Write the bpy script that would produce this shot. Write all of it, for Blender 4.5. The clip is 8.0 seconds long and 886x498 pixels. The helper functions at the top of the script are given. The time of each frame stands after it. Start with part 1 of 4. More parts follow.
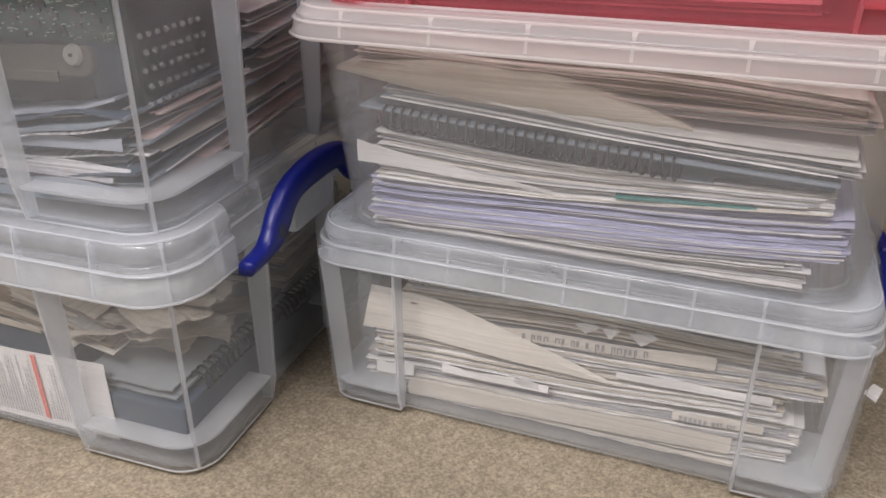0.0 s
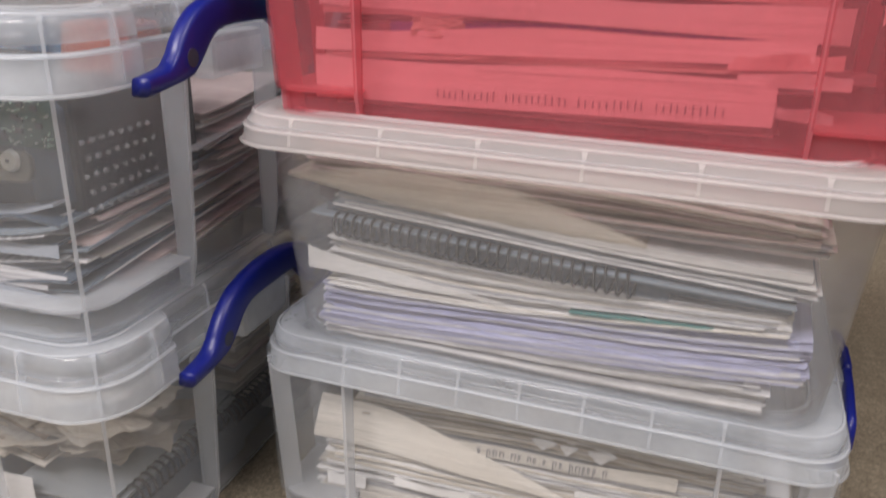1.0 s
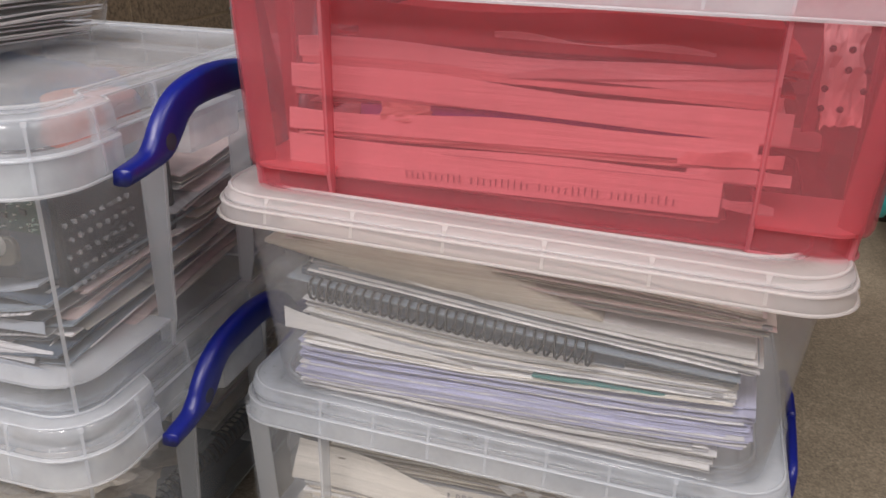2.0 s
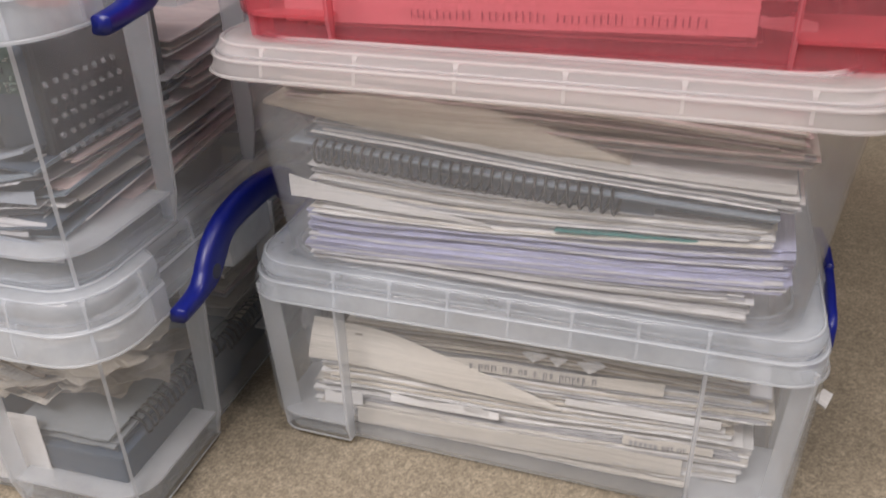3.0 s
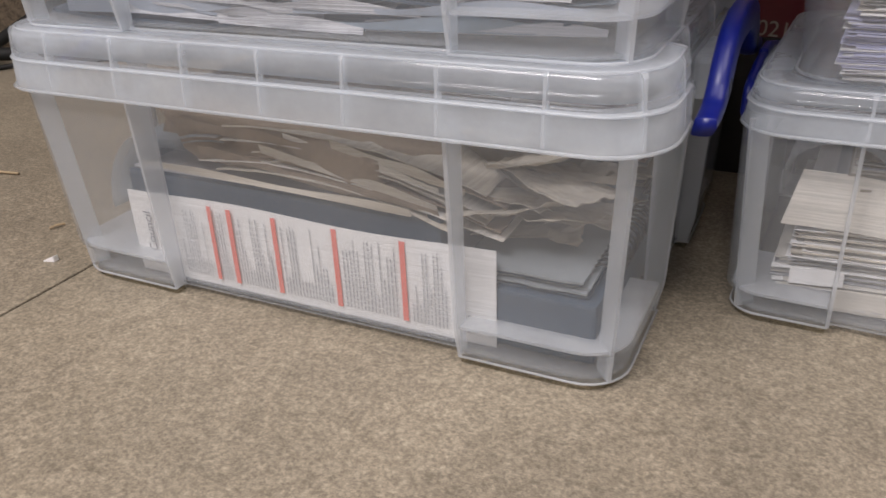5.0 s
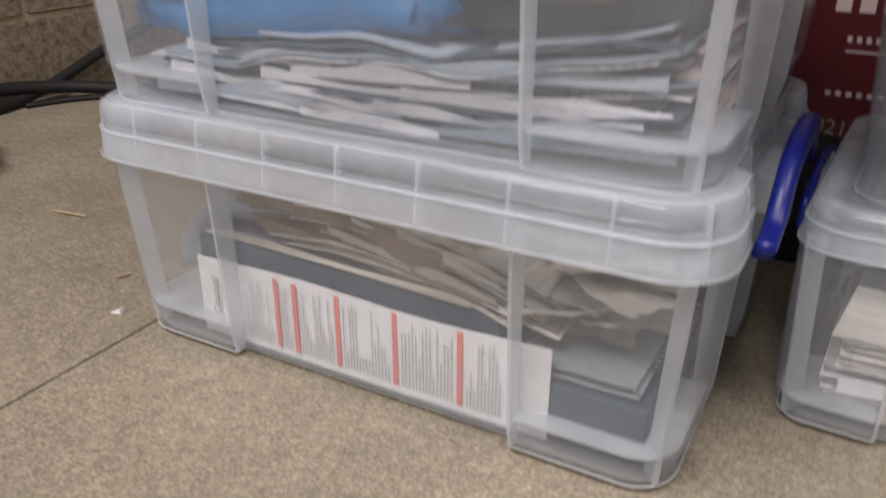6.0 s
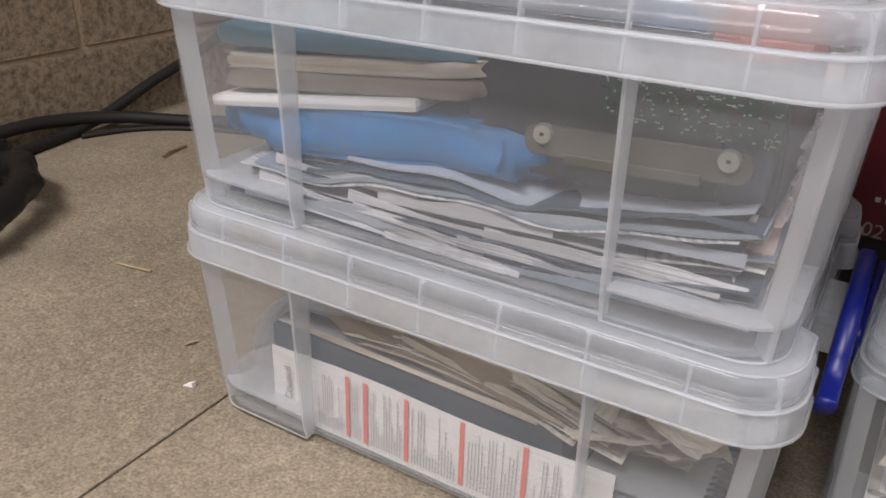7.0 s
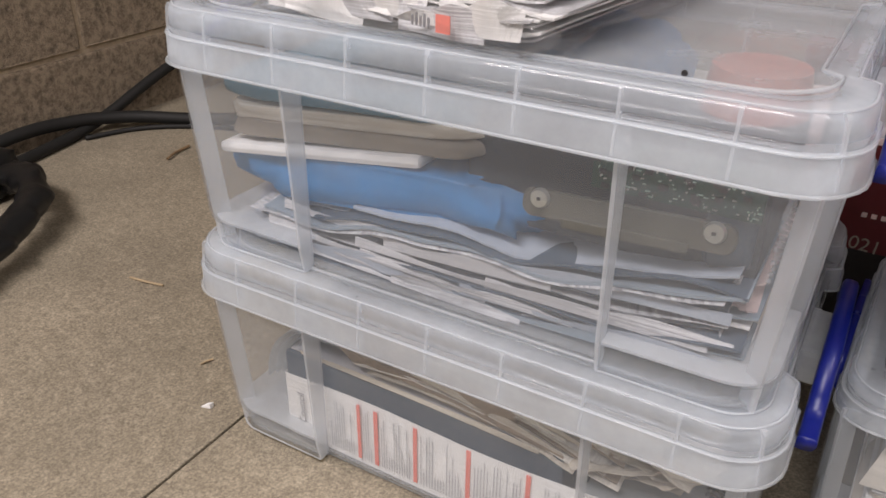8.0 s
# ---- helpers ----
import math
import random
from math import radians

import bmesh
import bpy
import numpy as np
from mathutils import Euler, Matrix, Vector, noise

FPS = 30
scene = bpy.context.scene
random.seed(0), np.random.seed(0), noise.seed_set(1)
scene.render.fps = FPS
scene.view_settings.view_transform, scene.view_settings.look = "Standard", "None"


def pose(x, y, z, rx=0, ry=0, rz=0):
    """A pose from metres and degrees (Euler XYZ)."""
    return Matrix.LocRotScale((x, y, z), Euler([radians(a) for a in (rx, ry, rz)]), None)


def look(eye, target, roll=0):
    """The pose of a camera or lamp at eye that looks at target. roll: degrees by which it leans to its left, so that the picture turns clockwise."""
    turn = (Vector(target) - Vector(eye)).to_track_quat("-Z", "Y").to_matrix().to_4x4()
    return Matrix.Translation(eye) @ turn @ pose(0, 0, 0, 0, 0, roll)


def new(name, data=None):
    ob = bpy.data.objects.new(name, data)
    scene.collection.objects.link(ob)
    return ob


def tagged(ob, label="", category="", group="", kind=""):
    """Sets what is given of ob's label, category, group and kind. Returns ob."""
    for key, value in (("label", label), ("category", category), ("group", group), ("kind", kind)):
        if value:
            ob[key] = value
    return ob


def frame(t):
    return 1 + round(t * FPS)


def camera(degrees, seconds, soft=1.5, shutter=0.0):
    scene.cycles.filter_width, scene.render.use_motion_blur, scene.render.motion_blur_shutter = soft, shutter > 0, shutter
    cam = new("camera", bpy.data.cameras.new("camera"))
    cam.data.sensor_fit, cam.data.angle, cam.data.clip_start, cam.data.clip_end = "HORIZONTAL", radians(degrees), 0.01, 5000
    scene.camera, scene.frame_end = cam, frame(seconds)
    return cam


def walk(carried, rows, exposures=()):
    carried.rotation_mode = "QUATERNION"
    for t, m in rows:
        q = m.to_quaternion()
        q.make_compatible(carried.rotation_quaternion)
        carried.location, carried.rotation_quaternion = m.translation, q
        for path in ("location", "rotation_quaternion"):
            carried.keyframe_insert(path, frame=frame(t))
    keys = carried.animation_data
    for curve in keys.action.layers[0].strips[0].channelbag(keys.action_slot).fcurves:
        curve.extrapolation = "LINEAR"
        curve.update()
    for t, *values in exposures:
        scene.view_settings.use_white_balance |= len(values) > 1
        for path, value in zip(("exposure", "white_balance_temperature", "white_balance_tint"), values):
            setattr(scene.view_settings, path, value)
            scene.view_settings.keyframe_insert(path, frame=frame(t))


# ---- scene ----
cam = camera(58.0, 8.0, soft=1.5, shutter=0.3)
PATH = [
    (0, (0.6790, -0.3839, 0.4312), (0.0931, 1.3073, -0.4618), -0.32),
    (0.5, (0.6833, -0.3722, 0.4262), (0.0959, 1.3266, -0.4516), -0.10),
    (1, (0.6903, -0.3526, 0.4475), (0.1229, 1.4243, -0.2750), 1.09),
    (1.2, (0.6987, -0.3646, 0.4595), (0.1016, 1.4261, -0.2024), 1.02),
    (2.3, (0.6873, -0.3486, 0.5296), (0.2247, 1.4066, -0.3109), 1.12),
    (2.5, (0.6841, -0.3462, 0.5117), (0.2219, 1.3974, -0.3529), 0.54),
    (3, (0.6878, -0.3418, 0.4654), (0.1871, 1.3368, -0.4997), -1.42),
    (3.5, (0.6582, -0.3556, 0.4393), (0.0895, 1.2785, -0.5644), -3.12),
    (4, (0.5427, -0.3780, 0.4161), (-0.1506, 1.2130, -0.5777), -2.96),
    (4.5, (0.4919, -0.3897, 0.3455), (-0.3062, 1.2155, -0.5405), -1.84),
    (4.7, (0.4659, -0.3976, 0.3081), (-0.3385, 1.1924, -0.6002), -2.66),
    (5.8, (0.4206, -0.4180, 0.3097), (-0.4177, 1.1993, -0.5155), -0.47),
    (6, (0.4198, -0.4158, 0.3597), (-0.4633, 1.1719, -0.4784), 0.04),
    (6.5, (0.3981, -0.4245, 0.4099), (-0.5160, 1.1545, -0.4077), 1.75),
    (7, (0.3749, -0.4292, 0.4616), (-0.5314, 1.1291, -0.4060), 1.84),
    (7.5, (0.3627, -0.4370, 0.4950), (-0.5292, 1.1070, -0.4112), 1.26),
    (8, (0.3697, -0.4281, 0.5358), (-0.5084, 1.0860, -0.4307), 0.64),
]
walk(cam, [(t, look(eye, target, roll)) for t, eye, target, roll in PATH],
     [(0, 0.0, 6750, 10), (1.2, 0.03, 6800, 10), (3, 0.03, 6800, 10), (4, -0.12, 6650, 10), (5.8, -0.02, 6600, 10), (6.5, -0.05, 6650, 10), (8, -0.03, 6750, 10)])

# ---- light ----
world = bpy.data.worlds.new("room_air")
world.use_nodes = True
scene.world = world
world.node_tree.nodes["Background"].inputs[0].default_value = (0.9, 0.93, 1.0, 1)
world.node_tree.nodes["Background"].inputs[1].default_value = 0.02
scene.cycles.transparent_max_bounces = 48


def area_lamp(name, eye, target, sx, sy, watts, colour):
    d = bpy.data.lights.new(name, "AREA")
    d.shape, d.size, d.size_y, d.energy, d.color = "RECTANGLE", sx, sy, watts, colour
    ob = new(name, d)
    ob.matrix_world = look(eye, target)
    return ob


area_lamp("unseen_lamp", (-0.1, -1.45, 2.3), (0.2, 0.1, 0.2), 1.8, 0.5, 90, (1.0, 0.945, 0.97))
# added fill from the right that brightens the box ends; no known fitting
area_lamp("unseen_lamp", (1.3, -0.2, 2.42), (0.7, 0.1, 0.1), 0.4, 1.6, 30, (1.0, 0.945, 0.97))


# ---- materials ----
def material(name):
    m = bpy.data.materials.new(name)
    m.use_nodes = True
    nt = m.node_tree
    nt.nodes.clear()
    out = nt.nodes.new("ShaderNodeOutputMaterial")
    return m, nt, out


def node(nt, kind, **inputs):
    n = nt.nodes.new(kind)
    for k, v in inputs.items():
        n.inputs[k.replace("_", " ")].default_value = v
    return n


def rgba(c):
    return (c[0], c[1], c[2], 1)


def paint(name, colour, rough=0.6, metal=0.0, vary=0.12, scale=40, bump=0.1, island=0.0, coat=0.0, strata=0.0):
    """A plain surface with mottling at two scales and fine relief."""
    m, nt, out = material(name)
    b = node(nt, "ShaderNodeBsdfPrincipled", Roughness=rough, Metallic=metal)
    b.inputs["Coat Weight"].default_value = coat
    tc = nt.nodes.new("ShaderNodeTexCoord")
    n1 = node(nt, "ShaderNodeTexNoise", Scale=scale, Detail=4.0)
    n2 = node(nt, "ShaderNodeTexNoise", Scale=scale * 9, Detail=3.0)
    nt.links.new(tc.outputs["Object"], n1.inputs["Vector"])
    nt.links.new(tc.outputs["Object"], n2.inputs["Vector"])
    add = nt.nodes.new("ShaderNodeMath")
    add.operation = "ADD"
    nt.links.new(n1.outputs["Fac"], add.inputs[0])
    nt.links.new(n2.outputs["Fac"], add.inputs[1])
    src = add.outputs[0]
    if strata:
        # the fine lines of many sheets lying on one another
        sq = nt.nodes.new("ShaderNodeMapping")
        sq.inputs["Scale"].default_value = (5, 5, 1500)
        nt.links.new(tc.outputs["Object"], sq.inputs["Vector"])
        nl = node(nt, "ShaderNodeTexNoise", Scale=1.0, Detail=2.0, Roughness=0.6)
        nt.links.new(sq.outputs[0], nl.inputs["Vector"])
        ad = nt.nodes.new("ShaderNodeMath")
        ad.operation = "MULTIPLY_ADD"
        ad.inputs[1].default_value, ad.inputs[2].default_value = strata, -0.5 * strata
        nt.links.new(nl.outputs["Fac"], ad.inputs[0])
        a2 = nt.nodes.new("ShaderNodeMath")
        a2.operation = "ADD"
        nt.links.new(src, a2.inputs[0])
        nt.links.new(ad.outputs[0], a2.inputs[1])
        src = a2.outputs[0]
    mp = node(nt, "ShaderNodeMapRange")
    mp.inputs["From Min"].default_value, mp.inputs["From Max"].default_value = 0.6, 1.4
    mp.inputs["To Min"].default_value, mp.inputs["To Max"].default_value = 1 - vary, 1 + vary
    nt.links.new(src, mp.inputs["Value"])
    val = mp.outputs[0]
    if island:
        info = nt.nodes.new("ShaderNodeObjectInfo")
        m2 = node(nt, "ShaderNodeMapRange")
        m2.inputs["To Min"].default_value, m2.inputs["To Max"].default_value = 1 - island, 1 + island * 0.4
        nt.links.new(info.outputs["Random"], m2.inputs["Value"])
        mul = nt.nodes.new("ShaderNodeMath")
        mul.operation = "MULTIPLY"
        nt.links.new(val, mul.inputs[0])
        nt.links.new(m2.outputs[0], mul.inputs[1])
        val = mul.outputs[0]
    mix = nt.nodes.new("ShaderNodeVectorMath")
    mix.operation = "SCALE"
    mix.inputs[0].default_value = colour
    nt.links.new(val, mix.inputs["Scale"])
    nt.links.new(mix.outputs[0], b.inputs["Base Color"])
    if bump:
        bp = node(nt, "ShaderNodeBump", Strength=bump, Distance=0.001)
        nt.links.new(n2.outputs["Fac"], bp.inputs["Height"])
        nt.links.new(bp.outputs[0], b.inputs["Normal"])
    nt.links.new(b.outputs[0], out.inputs[0])
    return m


def plastic(name, clear, milk_colour, milk, rough=0.16, cloud=0.25):
    """Frosted polypropylene: part of the light goes straight through, part is scattered, and it shines a little."""
    m, nt, out = material(name)
    tr = node(nt, "ShaderNodeBsdfTransparent", Color=rgba(clear))
    df = node(nt, "ShaderNodeBsdfDiffuse", Color=rgba(milk_colour))
    tl = node(nt, "ShaderNodeBsdfTranslucent", Color=rgba(milk_colour))
    mk = nt.nodes.new("ShaderNodeMixShader")
    mk.inputs[0].default_value = 0.5
    nt.links.new(df.outputs[0], mk.inputs[1])
    nt.links.new(tl.outputs[0], mk.inputs[2])
    tc = nt.nodes.new("ShaderNodeTexCoord")
    no = node(nt, "ShaderNodeTexNoise", Scale=14.0, Detail=5.0, Roughness=0.65)
    nt.links.new(tc.outputs["Object"], no.inputs["Vector"])
    mp = node(nt, "ShaderNodeMapRange")
    mp.inputs["From Min"].default_value, mp.inputs["From Max"].default_value = 0.3, 0.7
    mp.inputs["To Min"].default_value, mp.inputs["To Max"].default_value = milk * (1 - cloud), milk * (1 + cloud)
    nt.links.new(no.outputs["Fac"], mp.inputs["Value"])
    a = nt.nodes.new("ShaderNodeMixShader")
    nt.links.new(mp.outputs[0], a.inputs[0])
    nt.links.new(tr.outputs[0], a.inputs[1])
    nt.links.new(mk.outputs[0], a.inputs[2])
    gl = node(nt, "ShaderNodeBsdfGlossy", Roughness=rough)
    lw = node(nt, "ShaderNodeLayerWeight", Blend=0.5)
    pw = nt.nodes.new("ShaderNodeMath")
    pw.operation = "POWER"
    pw.inputs[1].default_value = 4.0
    nt.links.new(lw.outputs["Facing"], pw.inputs[0])
    fr = nt.nodes.new("ShaderNodeMath")
    fr.operation = "MULTIPLY_ADD"
    fr.inputs[1].default_value, fr.inputs[2].default_value = 0.3, 0.02
    nt.links.new(pw.outputs[0], fr.inputs[0])
    n2 = node(nt, "ShaderNodeTexNoise", Scale=220.0, Detail=3.0)
    nt.links.new(tc.outputs["Object"], n2.inputs["Vector"])
    bp = node(nt, "ShaderNodeBump", Strength=0.12, Distance=0.001)
    nt.links.new(n2.outputs["Fac"], bp.inputs["Height"])
    nt.links.new(bp.outputs[0], gl.inputs["Normal"])
    g = nt.nodes.new("ShaderNodeMixShader")
    nt.links.new(fr.outputs[0], g.inputs[0])
    nt.links.new(a.outputs[0], g.inputs[1])
    nt.links.new(gl.outputs[0], g.inputs[2])
    nt.links.new(g.outputs[0], out.inputs[0])
    return m


def concrete_floor():
    m, nt, out = material("sealed_concrete")
    b = node(nt, "ShaderNodeBsdfPrincipled", Roughness=0.55)
    tc = nt.nodes.new("ShaderNodeTexCoord")
    big = node(nt, "ShaderNodeTexNoise", Scale=5.5, Detail=8.0, Roughness=0.68)
    mid = node(nt, "ShaderNodeTexNoise", Scale=110.0, Detail=7.0, Roughness=0.75)
    fine = node(nt, "ShaderNodeTexNoise", Scale=380.0, Detail=4.0, Roughness=0.75)
    for n in (big, mid, fine):
        nt.links.new(tc.outputs["Object"], n.inputs["Vector"])
    r1 = nt.nodes.new("ShaderNodeValToRGB")
    r1.color_ramp.elements[0].position, r1.color_ramp.elements[0].color = 0.32, (0.2, 0.17, 0.124, 1)
    r1.color_ramp.elements[1].position, r1.color_ramp.elements[1].color = 0.68, (0.315, 0.27, 0.202, 1)
    nt.links.new(mid.outputs["Fac"], r1.inputs[0])
    r2 = nt.nodes.new("ShaderNodeMapRange")
    r2.inputs["From Min"].default_value, r2.inputs["From Max"].default_value = 0.3, 0.7
    r2.inputs["To Min"].default_value, r2.inputs["To Max"].default_value = 0.82, 1.16
    nt.links.new(big.outputs["Fac"], r2.inputs["Value"])
    r3 = nt.nodes.new("ShaderNodeValToRGB")
    r3.color_ramp.elements[0].position, r3.color_ramp.elements[0].color = 0.36, (0.64, 0.62, 0.6, 1)
    r3.color_ramp.elements[1].position, r3.color_ramp.elements[1].color = 0.5, (0.98, 0.98, 0.98, 1)
    e = r3.color_ramp.elements.new(0.66)
    e.color = (1.5, 1.5, 1.5, 1)
    nt.links.new(fine.outputs["Fac"], r3.inputs[0])
    mul = nt.nodes.new("ShaderNodeMath")
    mul.operation = "MULTIPLY"
    nt.links.new(r2.outputs[0], mul.inputs[0])
    nt.links.new(r3.outputs[0], mul.inputs[1])
    sc = nt.nodes.new("ShaderNodeVectorMath")
    sc.operation = "SCALE"
    nt.links.new(r1.outputs[0], sc.inputs[0])
    nt.links.new(mul.outputs[0], sc.inputs["Scale"])
    nt.links.new(sc.outputs[0], b.inputs["Base Color"])
    ro = nt.nodes.new("ShaderNodeMapRange")
    ro.inputs["To Min"].default_value, ro.inputs["To Max"].default_value = 0.32, 0.7
    nt.links.new(mid.outputs["Fac"], ro.inputs["Value"])
    nt.links.new(ro.outputs[0], b.inputs["Roughness"])
    bp = node(nt, "ShaderNodeBump", Strength=0.3, Distance=0.001)
    nt.links.new(fine.outputs["Fac"], bp.inputs["Height"])
    nt.links.new(bp.outputs[0], b.inputs["Normal"])
    nt.links.new(b.outputs[0], out.inputs[0])
    return m


def block_stone():
    m, nt, out = material("cast_block")
    b = node(nt, "ShaderNodeBsdfPrincipled", Roughness=0.95)
    tc = nt.nodes.new("ShaderNodeTexCoord")
    n1 = node(nt, "ShaderNodeTexNoise", Scale=60.0, Detail=8.0, Roughness=0.75)
    v = node(nt, "ShaderNodeTexNoise", Scale=260.0, Detail=4.0, Roughness=0.7)
    for n in (n1, v):
        nt.links.new(tc.outputs["Object"], n.inputs["Vector"])
    r = nt.nodes.new("ShaderNodeValToRGB")
    r.color_ramp.elements[0].position, r.color_ramp.elements[0].color = 0.34, (0.1, 0.074, 0.05, 1)
    r.color_ramp.elements[1].position, r.color_ramp.elements[1].color = 0.58, (0.37, 0.287, 0.2, 1)
    nt.links.new(n1.outputs["Fac"], r.inputs[0])
    nt.links.new(r.outputs[0], b.inputs["Base Color"])
    ad = nt.nodes.new("ShaderNodeMath")
    ad.operation = "ADD"
    nt.links.new(n1.outputs["Fac"], ad.inputs[0])
    nt.links.new(v.outputs["Fac"], ad.inputs[1])
    bp = node(nt, "ShaderNodeBump", Strength=1.0, Distance=0.006)
    nt.links.new(ad.outputs[0], bp.inputs["Height"])
    nt.links.new(bp.outputs[0], b.inputs["Normal"])
    nt.links.new(b.outputs[0], out.inputs[0])
    return m


FLOOR, BLOCK = concrete_floor(), block_stone()
MORTAR = paint("mortar", (0.43, 0.345, 0.245), 0.95, vary=0.25, scale=90, bump=0.6)
PLASTER = paint("painted_plaster", (0.27, 0.255, 0.235), 0.8, vary=0.06, scale=8)
WALL_CLEAR = plastic("clear_box_plastic", (0.99, 0.995, 1.0), (0.85, 0.89, 0.935), 0.118, cloud=0.25)
LID_CLEAR = plastic("frosted_lid_plastic", (0.985, 0.99, 1.0), (0.85, 0.9, 0.945), 0.36, rough=0.2, cloud=0.18)
RIB_CLEAR = plastic("milky_rib_plastic", (0.985, 0.99, 1.0), (0.88, 0.91, 0.94), 0.42, cloud=0.05)
LEDGE_CLEAR = plastic("white_ledge_plastic", (0.985, 0.99, 1.0), (0.88, 0.91, 0.94), 0.5)
TAPER_CLEAR = plastic("greyish_box_plastic", (0.985, 0.99, 0.995), (0.84, 0.865, 0.9), 0.13, cloud=0.3)
TOP_CLEAR = plastic("lid_plate_plastic", (0.99, 0.995, 1.0), (0.8, 0.83, 0.86), 0.28, rough=0.14)
RED_CLEAR = plastic("red_box_plastic", (0.93, 0.69, 0.715), (0.84, 0.33, 0.39), 0.2, cloud=0.2)
RED_RIB = plastic("red_rib_plastic", (0.95, 0.7, 0.73), (0.9, 0.4, 0.46), 0.45, cloud=0.05)
UPPER_CLEAR = plastic("lid_rim_plastic", (0.985, 0.99, 1.0), (0.85, 0.905, 0.96), 0.32, rough=0.1, cloud=0.18)
RIM_SHADE = plastic("shaded_foot_plastic", (0.88, 0.86, 0.8), (0.52, 0.5, 0.44), 0.1)
RED_LEDGE = plastic("red_ledge_plastic", (1.0, 0.8, 0.82), (1.0, 0.6, 0.63), 0.75, cloud=0.05)
BASE_CLEAR = plastic("thick_base_plastic", (0.96, 0.97, 0.98), (0.78, 0.8, 0.82), 0.22)
BAG = plastic("thin_bag_film", (0.99, 0.99, 0.99), (0.88, 0.88, 0.88), 0.06, rough=0.1)
HOLE_SHADE = paint("hole_shade", (0.03, 0.034, 0.06), 0.6, vary=0.05, bump=0)
BLUE = paint("blue_handle_plastic", (0.0015, 0.008, 0.165), 0.38, vary=0.08, scale=60, bump=0.05)
TEAL = paint("teal_handle_plastic", (0.02, 0.36, 0.38), 0.4, vary=0.08, scale=60, bump=0.05)
PAPERS = {
    "white": paint("white_paper", (0.83, 0.825, 0.82), 0.85, vary=0.1, scale=30, bump=0.05, island=0.22, strata=4.0),
    "cream": paint("cream_paper", (0.74, 0.7, 0.635), 0.85, vary=0.12, scale=30, bump=0.05, island=0.25, strata=4.0),
    "lilac": paint("lilac_paper", (0.55, 0.565, 0.76), 0.85, vary=0.1, scale=30, bump=0.05, island=0.2, strata=4.0),
    "grey": paint("newsprint", (0.5, 0.5, 0.52), 0.9, vary=0.14, scale=50, bump=0.05, island=0.3, strata=4.0),
    "tan": paint("manila_paper", (0.6, 0.545, 0.46), 0.85, vary=0.12, scale=30, bump=0.05, island=0.15, strata=4.0),
    "teal": paint("teal_card", (0.05, 0.24, 0.23), 0.7, vary=0.06, scale=30, bump=0.05),
    "slate": paint("slate_card", (0.06, 0.085, 0.12), 0.55, vary=0.1, scale=20, bump=0.05),
    "dark": paint("charcoal_card", (0.03, 0.034, 0.042), 0.6, vary=0.1, scale=20, bump=0.05),
    "purple": paint("purple_folder", (0.16, 0.1, 0.5), 0.5, vary=0.08, scale=20, bump=0.05),
    "printed": paint("printed_newspaper", (0.52, 0.52, 0.54), 0.9, vary=0.3, scale=150, bump=0.05, island=0.2, strata=4.0),
    "mist": paint("pale_grey_cover", (0.24, 0.29, 0.34), 0.6, vary=0.1, scale=20, bump=0.05),
    "haze": paint("pale_slate_paper", (0.36, 0.4, 0.46), 0.7, vary=0.1, scale=30, bump=0.05, island=0.25),
    "rose": paint("rose_paper", (0.75, 0.6, 0.58), 0.85, vary=0.1, scale=30, bump=0.05, island=0.2, strata=4.0),
    "kraft": paint("brown_kraft_paper", (0.3, 0.235, 0.175), 0.75, vary=0.18, scale=25, bump=0.15),
    "beige": paint("beige_cloth", (0.3, 0.26, 0.215), 0.8, vary=0.1, scale=20, bump=0.1),
    "aqua": paint("pale_aqua_cover", (0.1, 0.2, 0.26), 0.6, vary=0.1, scale=20, bump=0.05),
    "steelgrey": paint("mid_grey_card", (0.26, 0.285, 0.3), 0.6, vary=0.1, scale=20, bump=0.05),
    "crimson": paint("red_lit_paper", (0.38, 0.03, 0.03), 0.5, vary=0.1, scale=20, bump=0.05),
}
WIRE = paint("dark_wire", (0.012, 0.013, 0.015), 0.5, metal=0.0, vary=0.1, bump=0)
INK = paint("grey_ink", (0.22, 0.22, 0.24), 0.8, vary=0.1, bump=0)
FINE_INK = paint("small_print", (0.36, 0.36, 0.38), 0.8, vary=0.1, bump=0)
RED_INK = paint("red_ink", (0.72, 0.2, 0.16), 0.8, vary=0.06, bump=0)
BLUE_BAG = paint("blue_plastic_bag", (0.016, 0.165, 0.4), 0.5, vary=0.15, scale=40, bump=0.3)
STEEL = paint("brushed_steel", (0.085, 0.08, 0.062), 0.5, metal=0.2, vary=0.12, scale=60)
PCB = paint("green_board", (0.012, 0.05, 0.034), 0.4, vary=0.3, scale=120)
PCB_PALE = paint("pale_green_part", (0.3, 0.42, 0.34), 0.4, vary=0.2, bump=0)
SOLDER = paint("solder", (0.5, 0.5, 0.46), 0.35, metal=0.8, vary=0.1, bump=0)
CHIP = paint("black_chip", (0.02, 0.02, 0.022), 0.4, vary=0.1, bump=0)
BLACK = paint("black_plastic", (0.006, 0.006, 0.0065), 0.42, vary=0.2, scale=50, bump=0.1)
RUBBER = paint("black_rubber", (0.006, 0.0055, 0.005), 0.7, vary=0.3, scale=80, bump=0.2)
PACK_RED = paint("red_card_pack", (0.1, 0.008, 0.012), 0.4, vary=0.12, scale=20, bump=0.03)
PACK_YELLOW = paint("yellow_label", (0.8, 0.6, 0.04), 0.5, vary=0.05, bump=0)
DARK_WOOD = paint("dark_brown_board", (0.03, 0.02, 0.013), 0.7, vary=0.2, scale=25)
